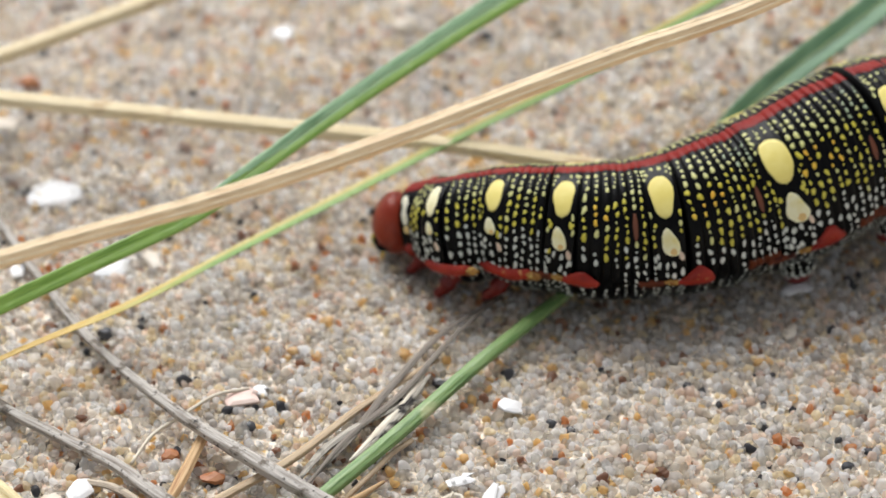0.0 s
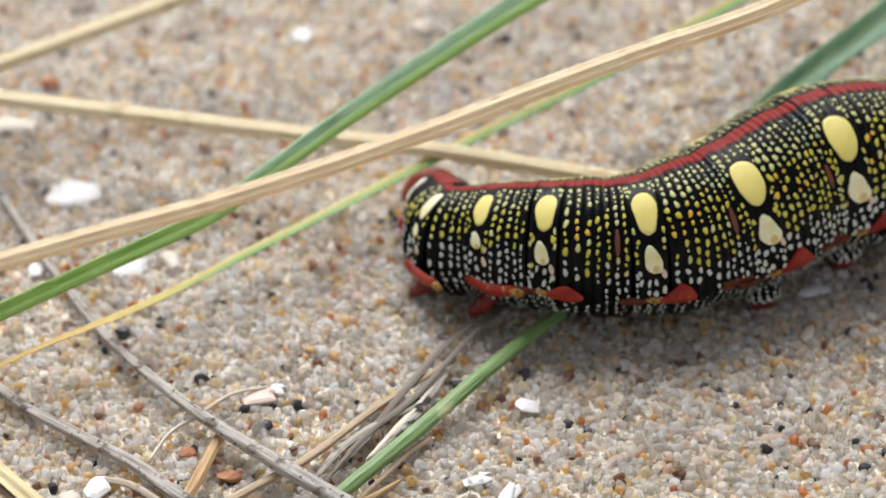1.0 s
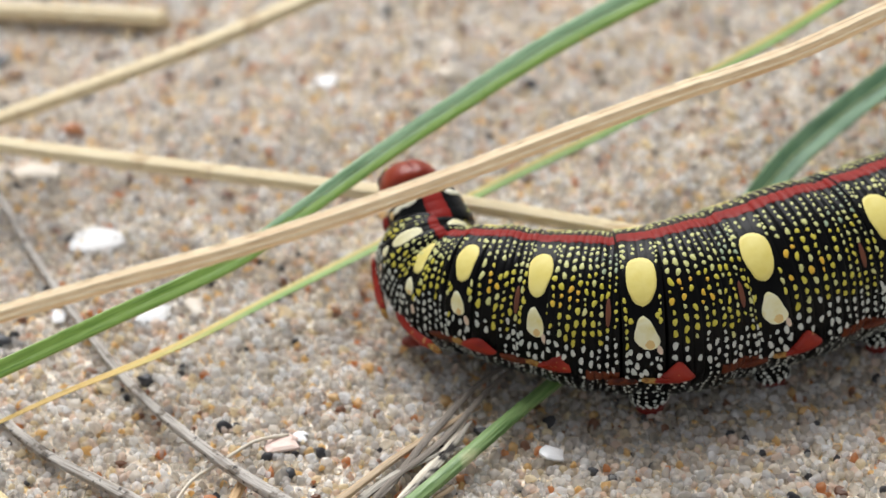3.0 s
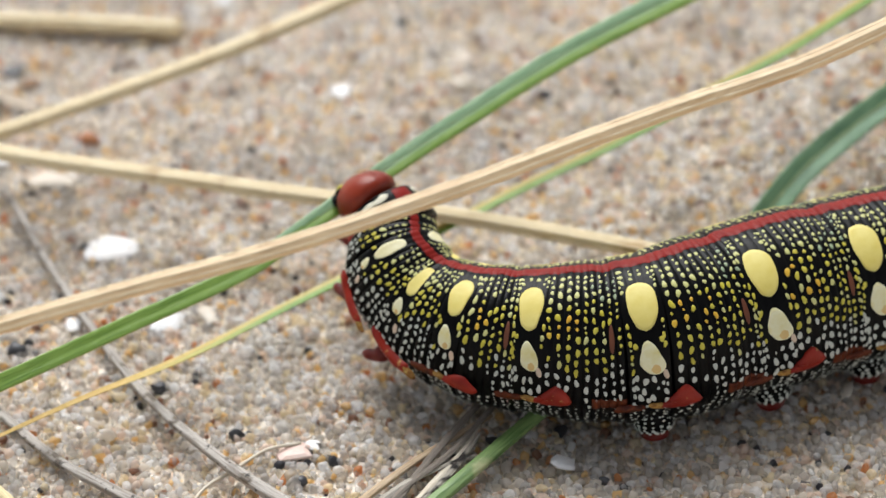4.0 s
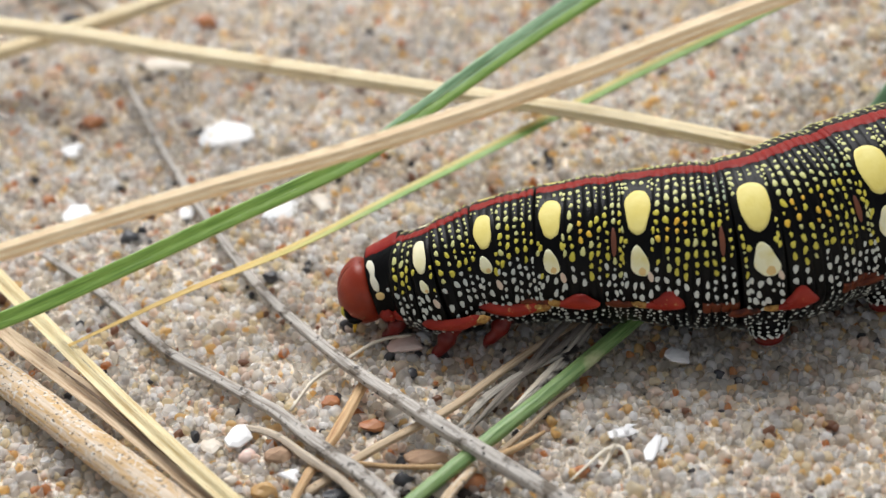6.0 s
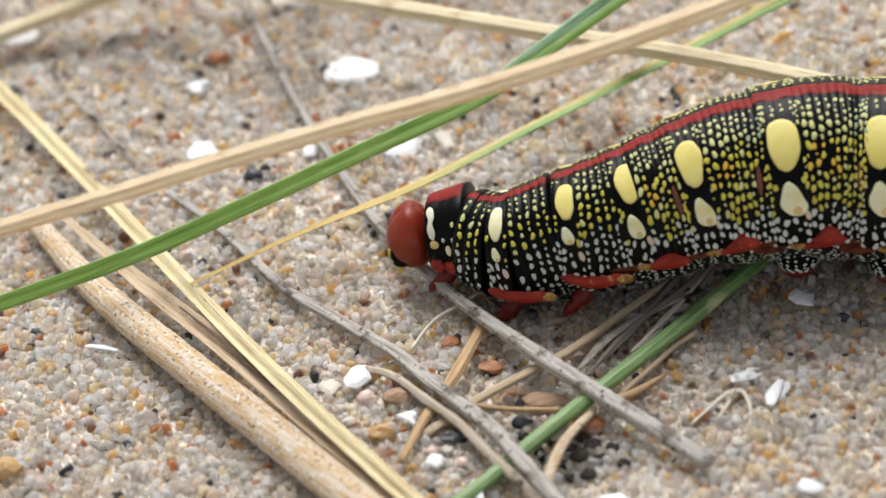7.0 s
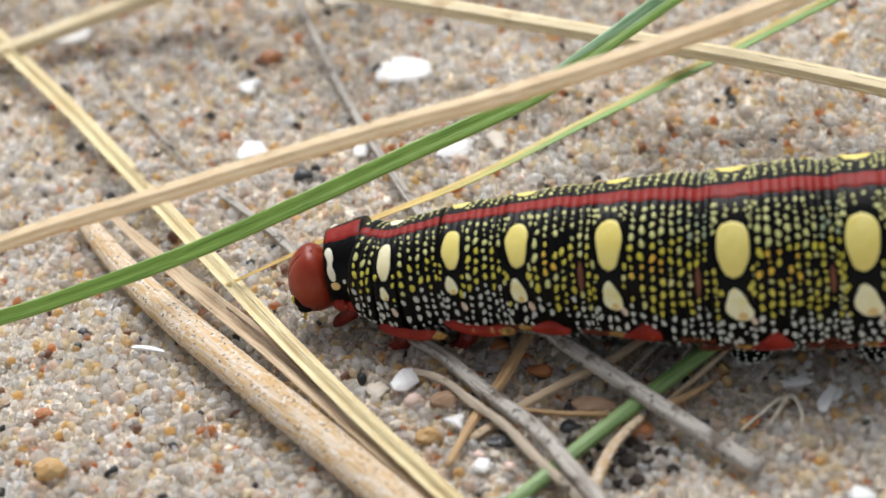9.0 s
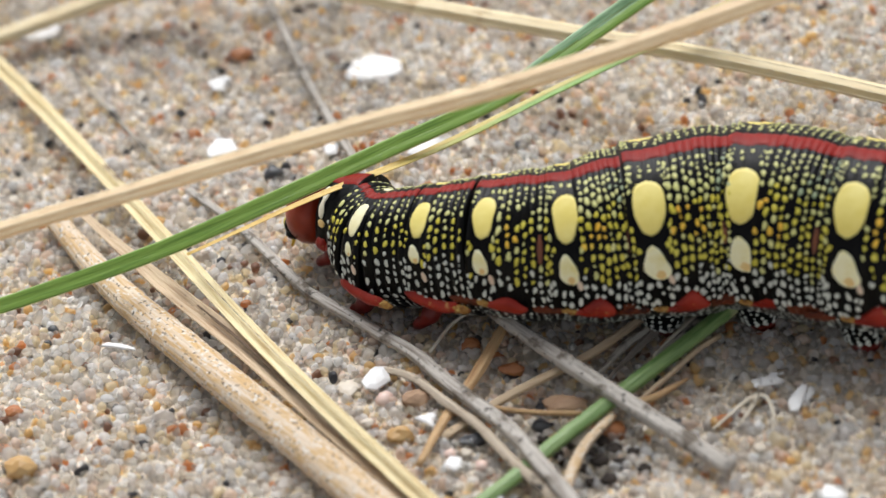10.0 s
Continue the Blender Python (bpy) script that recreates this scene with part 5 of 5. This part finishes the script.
def motions():
    mm = lambda rows: [(t, pose(x * U, y * U, z * U, rx, ry, rz)) for t, x, y, z, rx, ry, rz in rows]
    spine = {}
    spine["head"] = mm([
        (0, -3.94, -0.61, 3.32, 8, 15.8, 171.5), (0.5, -4.98, 0.21, 3.56, 6.2, 10.6, 163.9), (1, -2.52, 1.4, 4.78, 5.9, 2.1, 108.5),
        (1.5, -2.05, 0.82, 6.16, 3.8, -12.2, 104.5), (2, -0.44, 1.06, 8.76, -1.2, -34.1, 74.6), (2.5, -2.23, 3.38, 10.33, -1.4, -40.4, 103.1),
        (3.8, -10.52, -3.35, 11.11, 9.9, -16.6, 122.1), (4, -10.5, -1.77, 12.43, 13.3, -25.8, 134.5), (4.5, -10.75, -1.22, 15.04, 13.3, -47.3, 126.2),
        (5, -13.67, -5.56, 12.65, 13.6, -31.4, 158.6), (5.5, -16.77, -11.61, 3.65, 11, 21.4, 176.1), (6, -18.98, -16.28, 3.29, 8.6, 14.1, 193),
        (6.2, -20.64, -15.91, 3.89, 9, 8.3, 193.8), (7.3, -24.77, -18.96, 4.06, 8.6, 8.4, 188.1), (7.5, -25.2, -19.86, 3.88, 8.7, 8.9, 201.3),
        (8, -27.42, -21.69, 3.34, 4.5, 13.2, 223.6), (8.5, -30.73, -21.62, 3.88, 3.4, 8.6, 218.6), (9, -34.68, -22.69, 4.04, 2.2, 10.5, 195.4),
        (9.5, -34.52, -18.24, 4.03, 6.3, 8.3, 171.9), (10, -33.94, -15.35, 4.12, 9.5, 7.9, 164.9),
    ])
    spine["T1"] = mm([
        (0, -1.11, -0.84, 3.89, 8.3, 14.7, 162.7), (0.5, -2.13, -0.23, 4.22, 7.6, 9.7, 150.9), (1, -1.53, -1.22, 4.96, 7.4, 1.9, 111.1),
        (1.5, -1.26, -1.79, 5.57, 4.7, -8.4, 106.3), (2, -1.24, -1.11, 7.42, -1.5, -37.5, 90.4), (2.5, -1.64, 1.12, 8.56, -1.7, -41.4, 101.9),
        (3.8, -9.06, -5.74, 9.74, 9.9, -26.2, 124.2), (4, -8.52, -3.52, 11.21, 14.2, -30, 125.8), (4.5, -9.66, -2.65, 13.3, 14.1, -38.5, 124.1),
        (5, -11.69, -6.2, 11.45, 14.4, -29.7, 149.9), (5.5, -14.22, -11.62, 4.68, 13.2, 15.9, 169.3), (6, -16.46, -15.64, 3.93, 10.2, 14.9, 185.1),
        (6.2, -17.7, -15.17, 4.35, 10.8, 4.3, 182.3), (7.3, -21.78, -18.58, 4.62, 10.2, 7, 178.6), (7.5, -22.45, -18.75, 4.54, 10.3, 6.3, 189.2),
        (8, -25.68, -19.83, 3.99, 4.9, 15.9, 206.2), (8.5, -28.49, -19.84, 4.26, 3.8, 7.1, 204.5), (9, -31.75, -21.82, 4.62, 2.7, 6.1, 184.3),
        (9.5, -31.38, -18.44, 4.48, 7.1, 5.5, 166.7), (10, -30.58, -16.03, 4.4, 10.4, 2.3, 155.7),
    ])
    spine["T2"] = mm([
        (0, 1.01, -3.12, 5.01, 7.9, 18, 153.2), (0.5, -0.35, -3.36, 4.84, 7.2, 12.3, 145.7), (1, -0.74, -4.56, 5.17, 9.3, 8.6, 130.9),
        (1.5, -0.85, -5.27, 5.61, 5.8, 4.5, 124.4), (2, -1.03, -3.55, 5.84, 0.2, -26.8, 110.1), (2.5, -1.88, -1.59, 6.56, -1.5, -30.1, 104.4),
        (3.8, -8.18, -8.59, 9.17, 11.2, -21.5, 125.8), (4, -7.82, -6.84, 9.49, 12.7, -29.8, 119.5), (4.5, -8.41, -5.99, 10.83, 12.2, -35.6, 122.1),
        (5, -9.57, -8.12, 9.84, 14.2, -25.9, 141.8), (5.5, -11.04, -13.12, 5.32, 13.6, 9.1, 166.3), (6, -13.11, -16.4, 4.77, 10.4, 15.7, 180.9),
        (6.2, -14.06, -16.83, 4.39, 9.6, 8.6, 174.9), (7.3, -17.38, -19.69, 4.64, 8.5, 6.9, 179), (7.5, -18.28, -19.43, 4.6, 8, 7, 184.6),
        (8, -22.23, -20.01, 4.81, 5.1, 17.4, 186.5), (8.5, -24.93, -19.98, 4.69, 3.2, 10.8, 181.5), (9, -27.76, -23.01, 4.76, 0.7, 6.2, 174.9),
        (9.5, -27.89, -20.49, 4.89, 5.4, 8, 165.3), (10, -27.7, -19.36, 4.63, 7.6, 6.6, 151.7),
    ])
    spine["T3"] = mm([
        (0, 5.25, -3.88, 5.98, 9.5, 8.1, 162.2), (0.5, 4.06, -4.26, 5.71, 8.9, 7.5, 161), (1, 3.08, -6.06, 5.98, 11, 9.3, 156.9),
        (1.5, 1.79, -6.77, 6.1, 7.4, 10, 151.7), (2, -0.1, -5.63, 5.05, 0.8, 7.7, 146.1), (2.5, -0.94, -4.07, 5.52, -2.7, -0.3, 134.7),
        (3.8, -5.96, -10.27, 7.5, 10.8, -10.9, 142.8), (4, -5.59, -9.37, 7.53, 11.1, -18.1, 139.5), (4.5, -6.07, -8.95, 8.21, 10.3, -25.1, 142.2),
        (5, -6.65, -10.23, 8.13, 13.8, -18.8, 150.1), (5.5, -6.78, -13.35, 5.74, 15.5, 4.6, 168.6), (6, -8.79, -15.36, 5.9, 12.9, 8.6, 183.3),
        (6.2, -9.43, -15.88, 5.59, 12.2, 8.6, 182.4), (7.3, -12.92, -19.02, 5.99, 9.5, 5.8, 189.5), (7.5, -14.18, -18.42, 5.75, 8, 7, 193.7),
        (8, -18.24, -19.06, 6.32, 8.2, 7.5, 178.7), (8.5, -20.59, -19.76, 5.76, 5.6, 6, 172.2), (9, -22.93, -22.7, 5.62, 1.7, 4.3, 179),
        (9.5, -22.94, -20.58, 5.64, 6.3, 5, 176.1), (10, -23.05, -20.34, 5.5, 8.8, 6, 165.8),
    ])
    spine["A1"] = mm([
        (0, 9.9, -5.2, 6.52, 11, -0.1, 170.1), (0.5, 8.56, -5.64, 6.48, 10.7, 2, 168.1), (1, 7.28, -7.48, 6.74, 12.4, 2.8, 168.9),
        (1.5, 5.05, -8.12, 6.86, 11.1, 2, 167.2), (2, 2.66, -5.62, 6.72, 7.6, 12.5, 170.8), (2.5, 1.77, -5.35, 6.49, 3.6, 8.3, 157.2),
        (3.8, -2.95, -12.48, 7.77, 11.8, -4.5, 159.2), (4, -2.31, -11.56, 7.07, 11.8, -5.7, 157.2), (4.5, -2.53, -10.92, 7.12, 10.4, -9.9, 157.5),
        (5, -2.87, -11.83, 7.17, 13.7, -9.6, 161.5), (5.5, -2.68, -14.38, 6.3, 16.9, 2.9, 169.1), (6, -4.12, -15.14, 6.62, 15.1, 1.8, 181.5),
        (6.2, -4.75, -15.69, 6.52, 15, 3.7, 183.1), (7.3, -9.01, -17.79, 6.58, 11, 5.9, 195.8), (7.5, -10.28, -16.81, 6.52, 9.7, 7.4, 193.3),
        (8, -13.96, -19.4, 6.51, 11.2, 0.8, 173.6), (8.5, -16.21, -20.6, 6.16, 7.1, 3.2, 170.2), (9, -18.08, -22.68, 6.14, 2.6, 3.6, 179.6),
        (9.5, -18.08, -20.67, 6.34, 7.9, 2.2, 178.6), (10, -18.68, -21.1, 6.43, 10.2, 0.7, 174.5),
    ])
    spine["A2"] = mm([
        (0, 16.99, -5.13, 6.62, 10.4, 3, 188.8), (0.5, 15.59, -6.02, 6.63, 10.1, 2.4, 184.6), (1, 13.92, -7.62, 6.74, 11.7, 0.6, 190.3),
        (1.5, 10.37, -8.16, 6.69, 11.6, -0.3, 190.7), (2, 7.68, -5.92, 6.99, 11.6, 2.1, 174.1), (2.5, 6.81, -6.58, 6.86, 8.9, 1.7, 164),
        (3.8, 2.25, -12.88, 6.68, 11.2, -2.3, 175.3), (4, 3.07, -12.63, 6.72, 11.8, 0.7, 172.6), (4.5, 3.17, -12.52, 6.7, 10.7, -0.5, 171.4),
        (5, 2.9, -13.07, 6.71, 12.8, -0.9, 174.1), (5.5, 2.93, -14.76, 6.69, 16.1, 3, 177.4), (6, 2.14, -14.55, 6.72, 14.9, -0.3, 181.5),
        (6.2, 1.67, -14.74, 6.73, 14.3, 1.7, 187.2), (7.3, -4.51, -16.33, 7.95, 8.9, 8.5, 193.9), (7.5, -5.51, -15.91, 8.04, 9.7, 6.6, 180.8),
        (8, -9.02, -19.83, 7.05, 11.9, 1.8, 172.3), (8.5, -10.35, -21.33, 6.72, 5.8, 2.9, 174.4), (9, -11.45, -22.74, 6.69, 1, 2.5, 179.5),
        (9.5, -11.61, -20.49, 6.76, 6.4, 0.5, 181), (10, -13.55, -20.92, 6.53, 8, -2.7, 186.7),
    ])
    spine["A3"] = mm([
        (0, 25.89, -1.66, 7.42, 10.8, 8.5, 201.8), (0.5, 24.53, -3.22, 7.4, 10.6, 7.6, 197.6), (1, 21.36, -4.4, 7.09, 11.2, 4, 208.2),
        (1.5, 16.4, -5.28, 7, 11.1, 2.3, 204.3), (2, 14.01, -6.65, 7.1, 11.3, -3.8, 182.4), (2.5, 13.17, -8.37, 6.99, 10.3, -1, 179.8),
        (3.8, 10.27, -12.96, 6.96, 10.7, 2.8, 189.5), (4, 10.69, -12.88, 7.03, 12, 2.2, 189.5), (4.5, 10.76, -12.76, 6.99, 11.3, 2, 189.5),
        (5, 10.62, -12.99, 6.99, 12.5, 1.6, 190.6), (5.5, 10.43, -14.48, 7.03, 14.7, 2.7, 193.1), (6, 10.16, -14.31, 6.99, 14, 1.3, 193.6),
        (6.2, 9.47, -14.06, 6.99, 12.7, 0.6, 196.2), (7.3, 1.31, -15.28, 8.41, 7.5, 2, 183), (7.5, 0.4, -16.13, 8.29, 11.7, -3.6, 173.1),
        (8, -1.73, -20.34, 7.01, 10.9, -0.7, 179.9), (8.5, -2.63, -21.56, 6.97, 4.3, 0.3, 182.5), (9, -3.12, -22.74, 6.94, -1.3, 1.7, 184.4),
        (9.5, -4.26, -20.6, 6.96, 3.8, -2.7, 188.6), (10, -7.8, -19.51, 6.77, 5.6, -0.2, 190.4),
    ])
    spine["A4"] = mm([
        (0, 34.28, 1.97, 9.57, 10.4, -2.6, 207.2), (0.5, 33.14, -0.09, 9.37, 10.5, -2.5, 203.9), (1, 28.67, 0.1, 8.33, 8.9, 1.9, 206.6),
        (1.5, 24.3, -1.47, 7.2, 10.1, 1.5, 204.4), (2, 22.2, -4.21, 7.07, 11.1, 1.2, 194.9), (2.5, 21.39, -5.93, 7.02, 10.1, 4.6, 197.3),
        (3.8, 18.76, -9.55, 7.21, 11.3, 3.9, 200.4), (4, 18.97, -9.39, 7.28, 12.3, 1.2, 203.8), (4.5, 19.01, -9.31, 7.27, 11.9, 1.6, 204.5),
        (5, 18.87, -9.41, 7.29, 12.8, 0.7, 204.6), (5.5, 18.51, -10.63, 7.27, 13.7, 0.2, 204.2), (6, 18.21, -10.41, 7.23, 13.2, 0.2, 204.1),
        (6.2, 17.29, -10.12, 7.13, 11.7, 1.2, 202), (7.3, 9.28, -15.6, 7.66, 8.6, 1, 174.8), (7.5, 8.64, -16.79, 7.53, 11.8, 2.4, 179.3),
        (8, 6.9, -19.56, 7.18, 9.2, 1.7, 184.3), (8.5, 6.02, -20.5, 7.17, 3.4, 1.4, 185.6), (9, 5.59, -21.88, 7.15, -1.9, 1.4, 185.5),
        (9.5, 3.76, -18.65, 6.83, 0.9, 0.7, 187.8), (10, -0.03, -18.14, 6.96, 4.6, 1.8, 173.8),
    ])
    spine["A5"] = mm([
        (0, 42.02, 6.18, 7.2, 9.1, -7.4, 203.8), (0.5, 41.12, 3.72, 7.19, 9.3, -6.9, 201.2), (1, 36.91, 3.47, 7.23, 8.4, -3.4, 202.9),
        (1.5, 32.53, 2.06, 7.19, 9.2, -0.4, 202.1), (2, 30.65, -1.31, 7.26, 10.9, 0.1, 199.3), (2.5, 29.79, -2.23, 7.41, 10.9, -0.7, 205.7),
        (3.8, 27.62, -5.8, 7.48, 12, -3, 206.3), (4, 27.19, -5.76, 7.18, 11, -0.6, 202.4), (4.5, 27.14, -5.63, 7.16, 10.7, -0.3, 203.2),
        (5, 27.01, -5.68, 7.16, 11.6, -0.6, 203.7), (5.5, 26.73, -6.97, 7.19, 12.5, -0.9, 203.7), (6, 26.44, -6.82, 7.19, 12.4, -0.7, 203.4),
        (6.2, 25.75, -7.2, 7.21, 11.5, -0.4, 202.3), (7.3, 18.08, -16.37, 7.31, 8.9, -1.9, 183.9), (7.5, 17.47, -16.25, 7.34, 10.7, -1.1, 184.8),
        (8, 15.82, -18.75, 7.22, 8, -0.4, 188.6), (8.5, 14.94, -19.63, 7.21, 2.9, -0.5, 188.9), (9, 14.5, -20.95, 7.21, -1.6, -0.5, 188.4),
        (9.5, 12.07, -18.16, 7.19, 1.8, 3.5, 180.6), (10, 8.01, -20.29, 7.34, 6.6, 2.2, 167.1),
    ])
    spine["A6"] = mm([
        (0, 50.63, 9.11, 7.02, 8.3, -2.8, 199), (0.5, 49.82, 6.32, 7.01, 8.6, -2.7, 197.1), (1, 45.16, 6.98, 7.02, 8.2, -2.4, 200.8),
        (1.5, 40.91, 5.29, 7.01, 8.9, -1.8, 200.2), (2, 39.08, 1.76, 7, 10, -1.7, 199.5), (2.5, 37.87, 1.79, 7, 10.1, -2.7, 205.7),
        (3.8, 35.89, -1.79, 7.01, 11.1, -4.1, 206.5), (4, 35.67, -2.67, 7.01, 10.4, -2.1, 200.5), (4.5, 35.5, -2.34, 7.01, 10.5, -1.7, 200.2),
        (5, 35.33, -2.29, 7.01, 11.1, -1.7, 200.7), (5.5, 35.02, -3.47, 7, 11.8, -1.8, 201.1), (6, 34.73, -3.35, 7, 11.9, -1.8, 200.9),
        (6.2, 33.87, -3.4, 7, 11.3, -1.8, 201.6), (7.3, 26.7, -14.2, 7.01, 9.1, -2.3, 191.8), (7.5, 26.3, -15.25, 7.02, 10.1, -2.3, 187.6),
        (8, 24.59, -16.86, 7, 7.3, -1.9, 191.2), (8.5, 23.7, -17.74, 7, 2.6, -1.8, 191.2), (9, 23.31, -19.25, 7, -1.4, -1.8, 190.8),
        (9.5, 20.93, -18.05, 7.07, 2.2, -1.2, 187.3), (10, 16.83, -21.49, 7.05, 6.4, -1.8, 177.1),
    ])
    spine["A7"] = mm([
        (0, 58.23, 11.68, 6.59, 7.9, 0.1, 196.6), (0.5, 57.5, 8.66, 6.59, 8.2, 0.1, 195.2), (1, 52.7, 9.55, 6.59, 8.1, -0, 198.7),
        (1.5, 48.43, 7.94, 6.61, 8.7, -0, 198.4), (2, 46.61, 4.36, 6.62, 9.6, -0, 198.2), (2.5, 45.13, 5.11, 6.6, 9.8, -0.1, 202.2),
        (3.8, 43.07, 1.73, 6.57, 10.7, -0.3, 202), (4, 43.14, 0.13, 6.6, 10.2, -0.1, 198.3), (4.5, 43.05, 0.24, 6.61, 10.4, -0, 197.5),
        (5, 42.87, 0.33, 6.61, 10.9, -0, 197.8), (5.5, 42.56, -0.84, 6.61, 11.5, 0, 198.1), (6, 42.27, -0.73, 6.61, 11.6, 0, 198.2),
        (6.2, 41.41, -0.86, 6.61, 11.2, -0, 199), (7.3, 34.49, -12.7, 6.6, 9.1, -0, 193.3), (7.5, 34.13, -14.05, 6.6, 9.7, -0.1, 189.3),
        (8, 32.42, -15.42, 6.61, 6.9, -0, 191.7), (8.5, 31.54, -16.29, 6.61, 2.4, -0, 191.9), (9, 31.13, -17.76, 6.61, -1.2, -0, 192.1),
        (9.5, 28.6, -16.07, 6.62, 2.5, -0.3, 195.6), (10, 24.76, -21.06, 6.62, 6.3, -0.3, 186.5),
    ])
    spine["A8"] = mm([
        (0, 65.69, 13.63, 7, 7.7, 3.1, 194.7), (0.5, 64.99, 10.46, 7, 8.1, 3.1, 193.5), (1, 59.99, 11.96, 7, 8, 3, 198.2),
        (1.5, 55.77, 10.23, 7, 8.6, 2.8, 197.3), (2, 53.95, 6.64, 7, 9.4, 2.8, 197.2), (2.5, 52.38, 7.67, 6.99, 9.6, 2.9, 199.4),
        (3.8, 50.41, 4.04, 6.99, 10.5, 3.1, 197.5), (4, 50.52, 2.25, 7, 10.1, 2.9, 196), (4.5, 50.43, 2.36, 7, 10.3, 2.8, 196),
        (5, 50.25, 2.49, 7, 10.8, 2.8, 196.2), (5.5, 49.92, 1.37, 7, 11.3, 2.8, 196.6), (6, 49.62, 1.5, 7, 11.4, 2.8, 196.8),
        (6.2, 48.68, 1.62, 7, 11.2, 2.8, 198.7), (7.3, 41.89, -10.71, 7, 9.2, 2.9, 195), (7.5, 41.67, -12.72, 7, 9.6, 2.9, 190),
        (8, 39.91, -13.72, 7, 6.7, 2.8, 192.8), (8.5, 39.01, -14.55, 7, 2.3, 2.8, 193.1), (9, 38.61, -16.01, 7, -1.2, 2.8, 193.2),
        (9.5, 35.89, -13.71, 6.99, 2.6, 2.7, 198.2), (10, 32.3, -19.61, 6.99, 6.2, 2.7, 191.1),
    ])
    for key, rows in spine.items():
        walk(PARTS[key], rows)
    for ring, key, share in RINGS:
        after = spine.get(NEXT[key]) or [(t, m @ pose(-6.5 * U, 0, 0)) for t, m in spine[key]]
        walk(ring, [(a[0], between(a[1], b[1], share)) for a, b in zip(spine[key], after)])
    # the straw is pushed aside by the body, the thin blade lifted by the head
    walk(straw, mm([(0, -35, 11.5, 7, 0, 0, 3.6), (0.5, -35, 11.3, 7, 0, 0, 2.9), (1, -35, 11.1, 7, 0, 0, 2.2), (2.5, -35, 10.7, 7, 0, 0, 1.7), (4.5, -35, 10.1, 7, 0, 0, 0.4),
                    (5.5, -35, 9.9, 7, 0, 0, 0), (7.5, -35, 8.6, 7, 0, 0, -1.6), (10, -35, 8.8, 7, 0, 0, -1.8)]))
    walk(thin_blade, mm([(0, 0, 0, 0, 0, 0, 0), (8.5, 0, 0.1, 0.1, 0, 0, 0), (9, 0, 0.3, 0.4, 0, 0, 0), (9.5, 0, -0.2, 3.4, 0, 0, 0), (10, 0, -0.5, 4.0, 0, 0, 0)]))


motions()
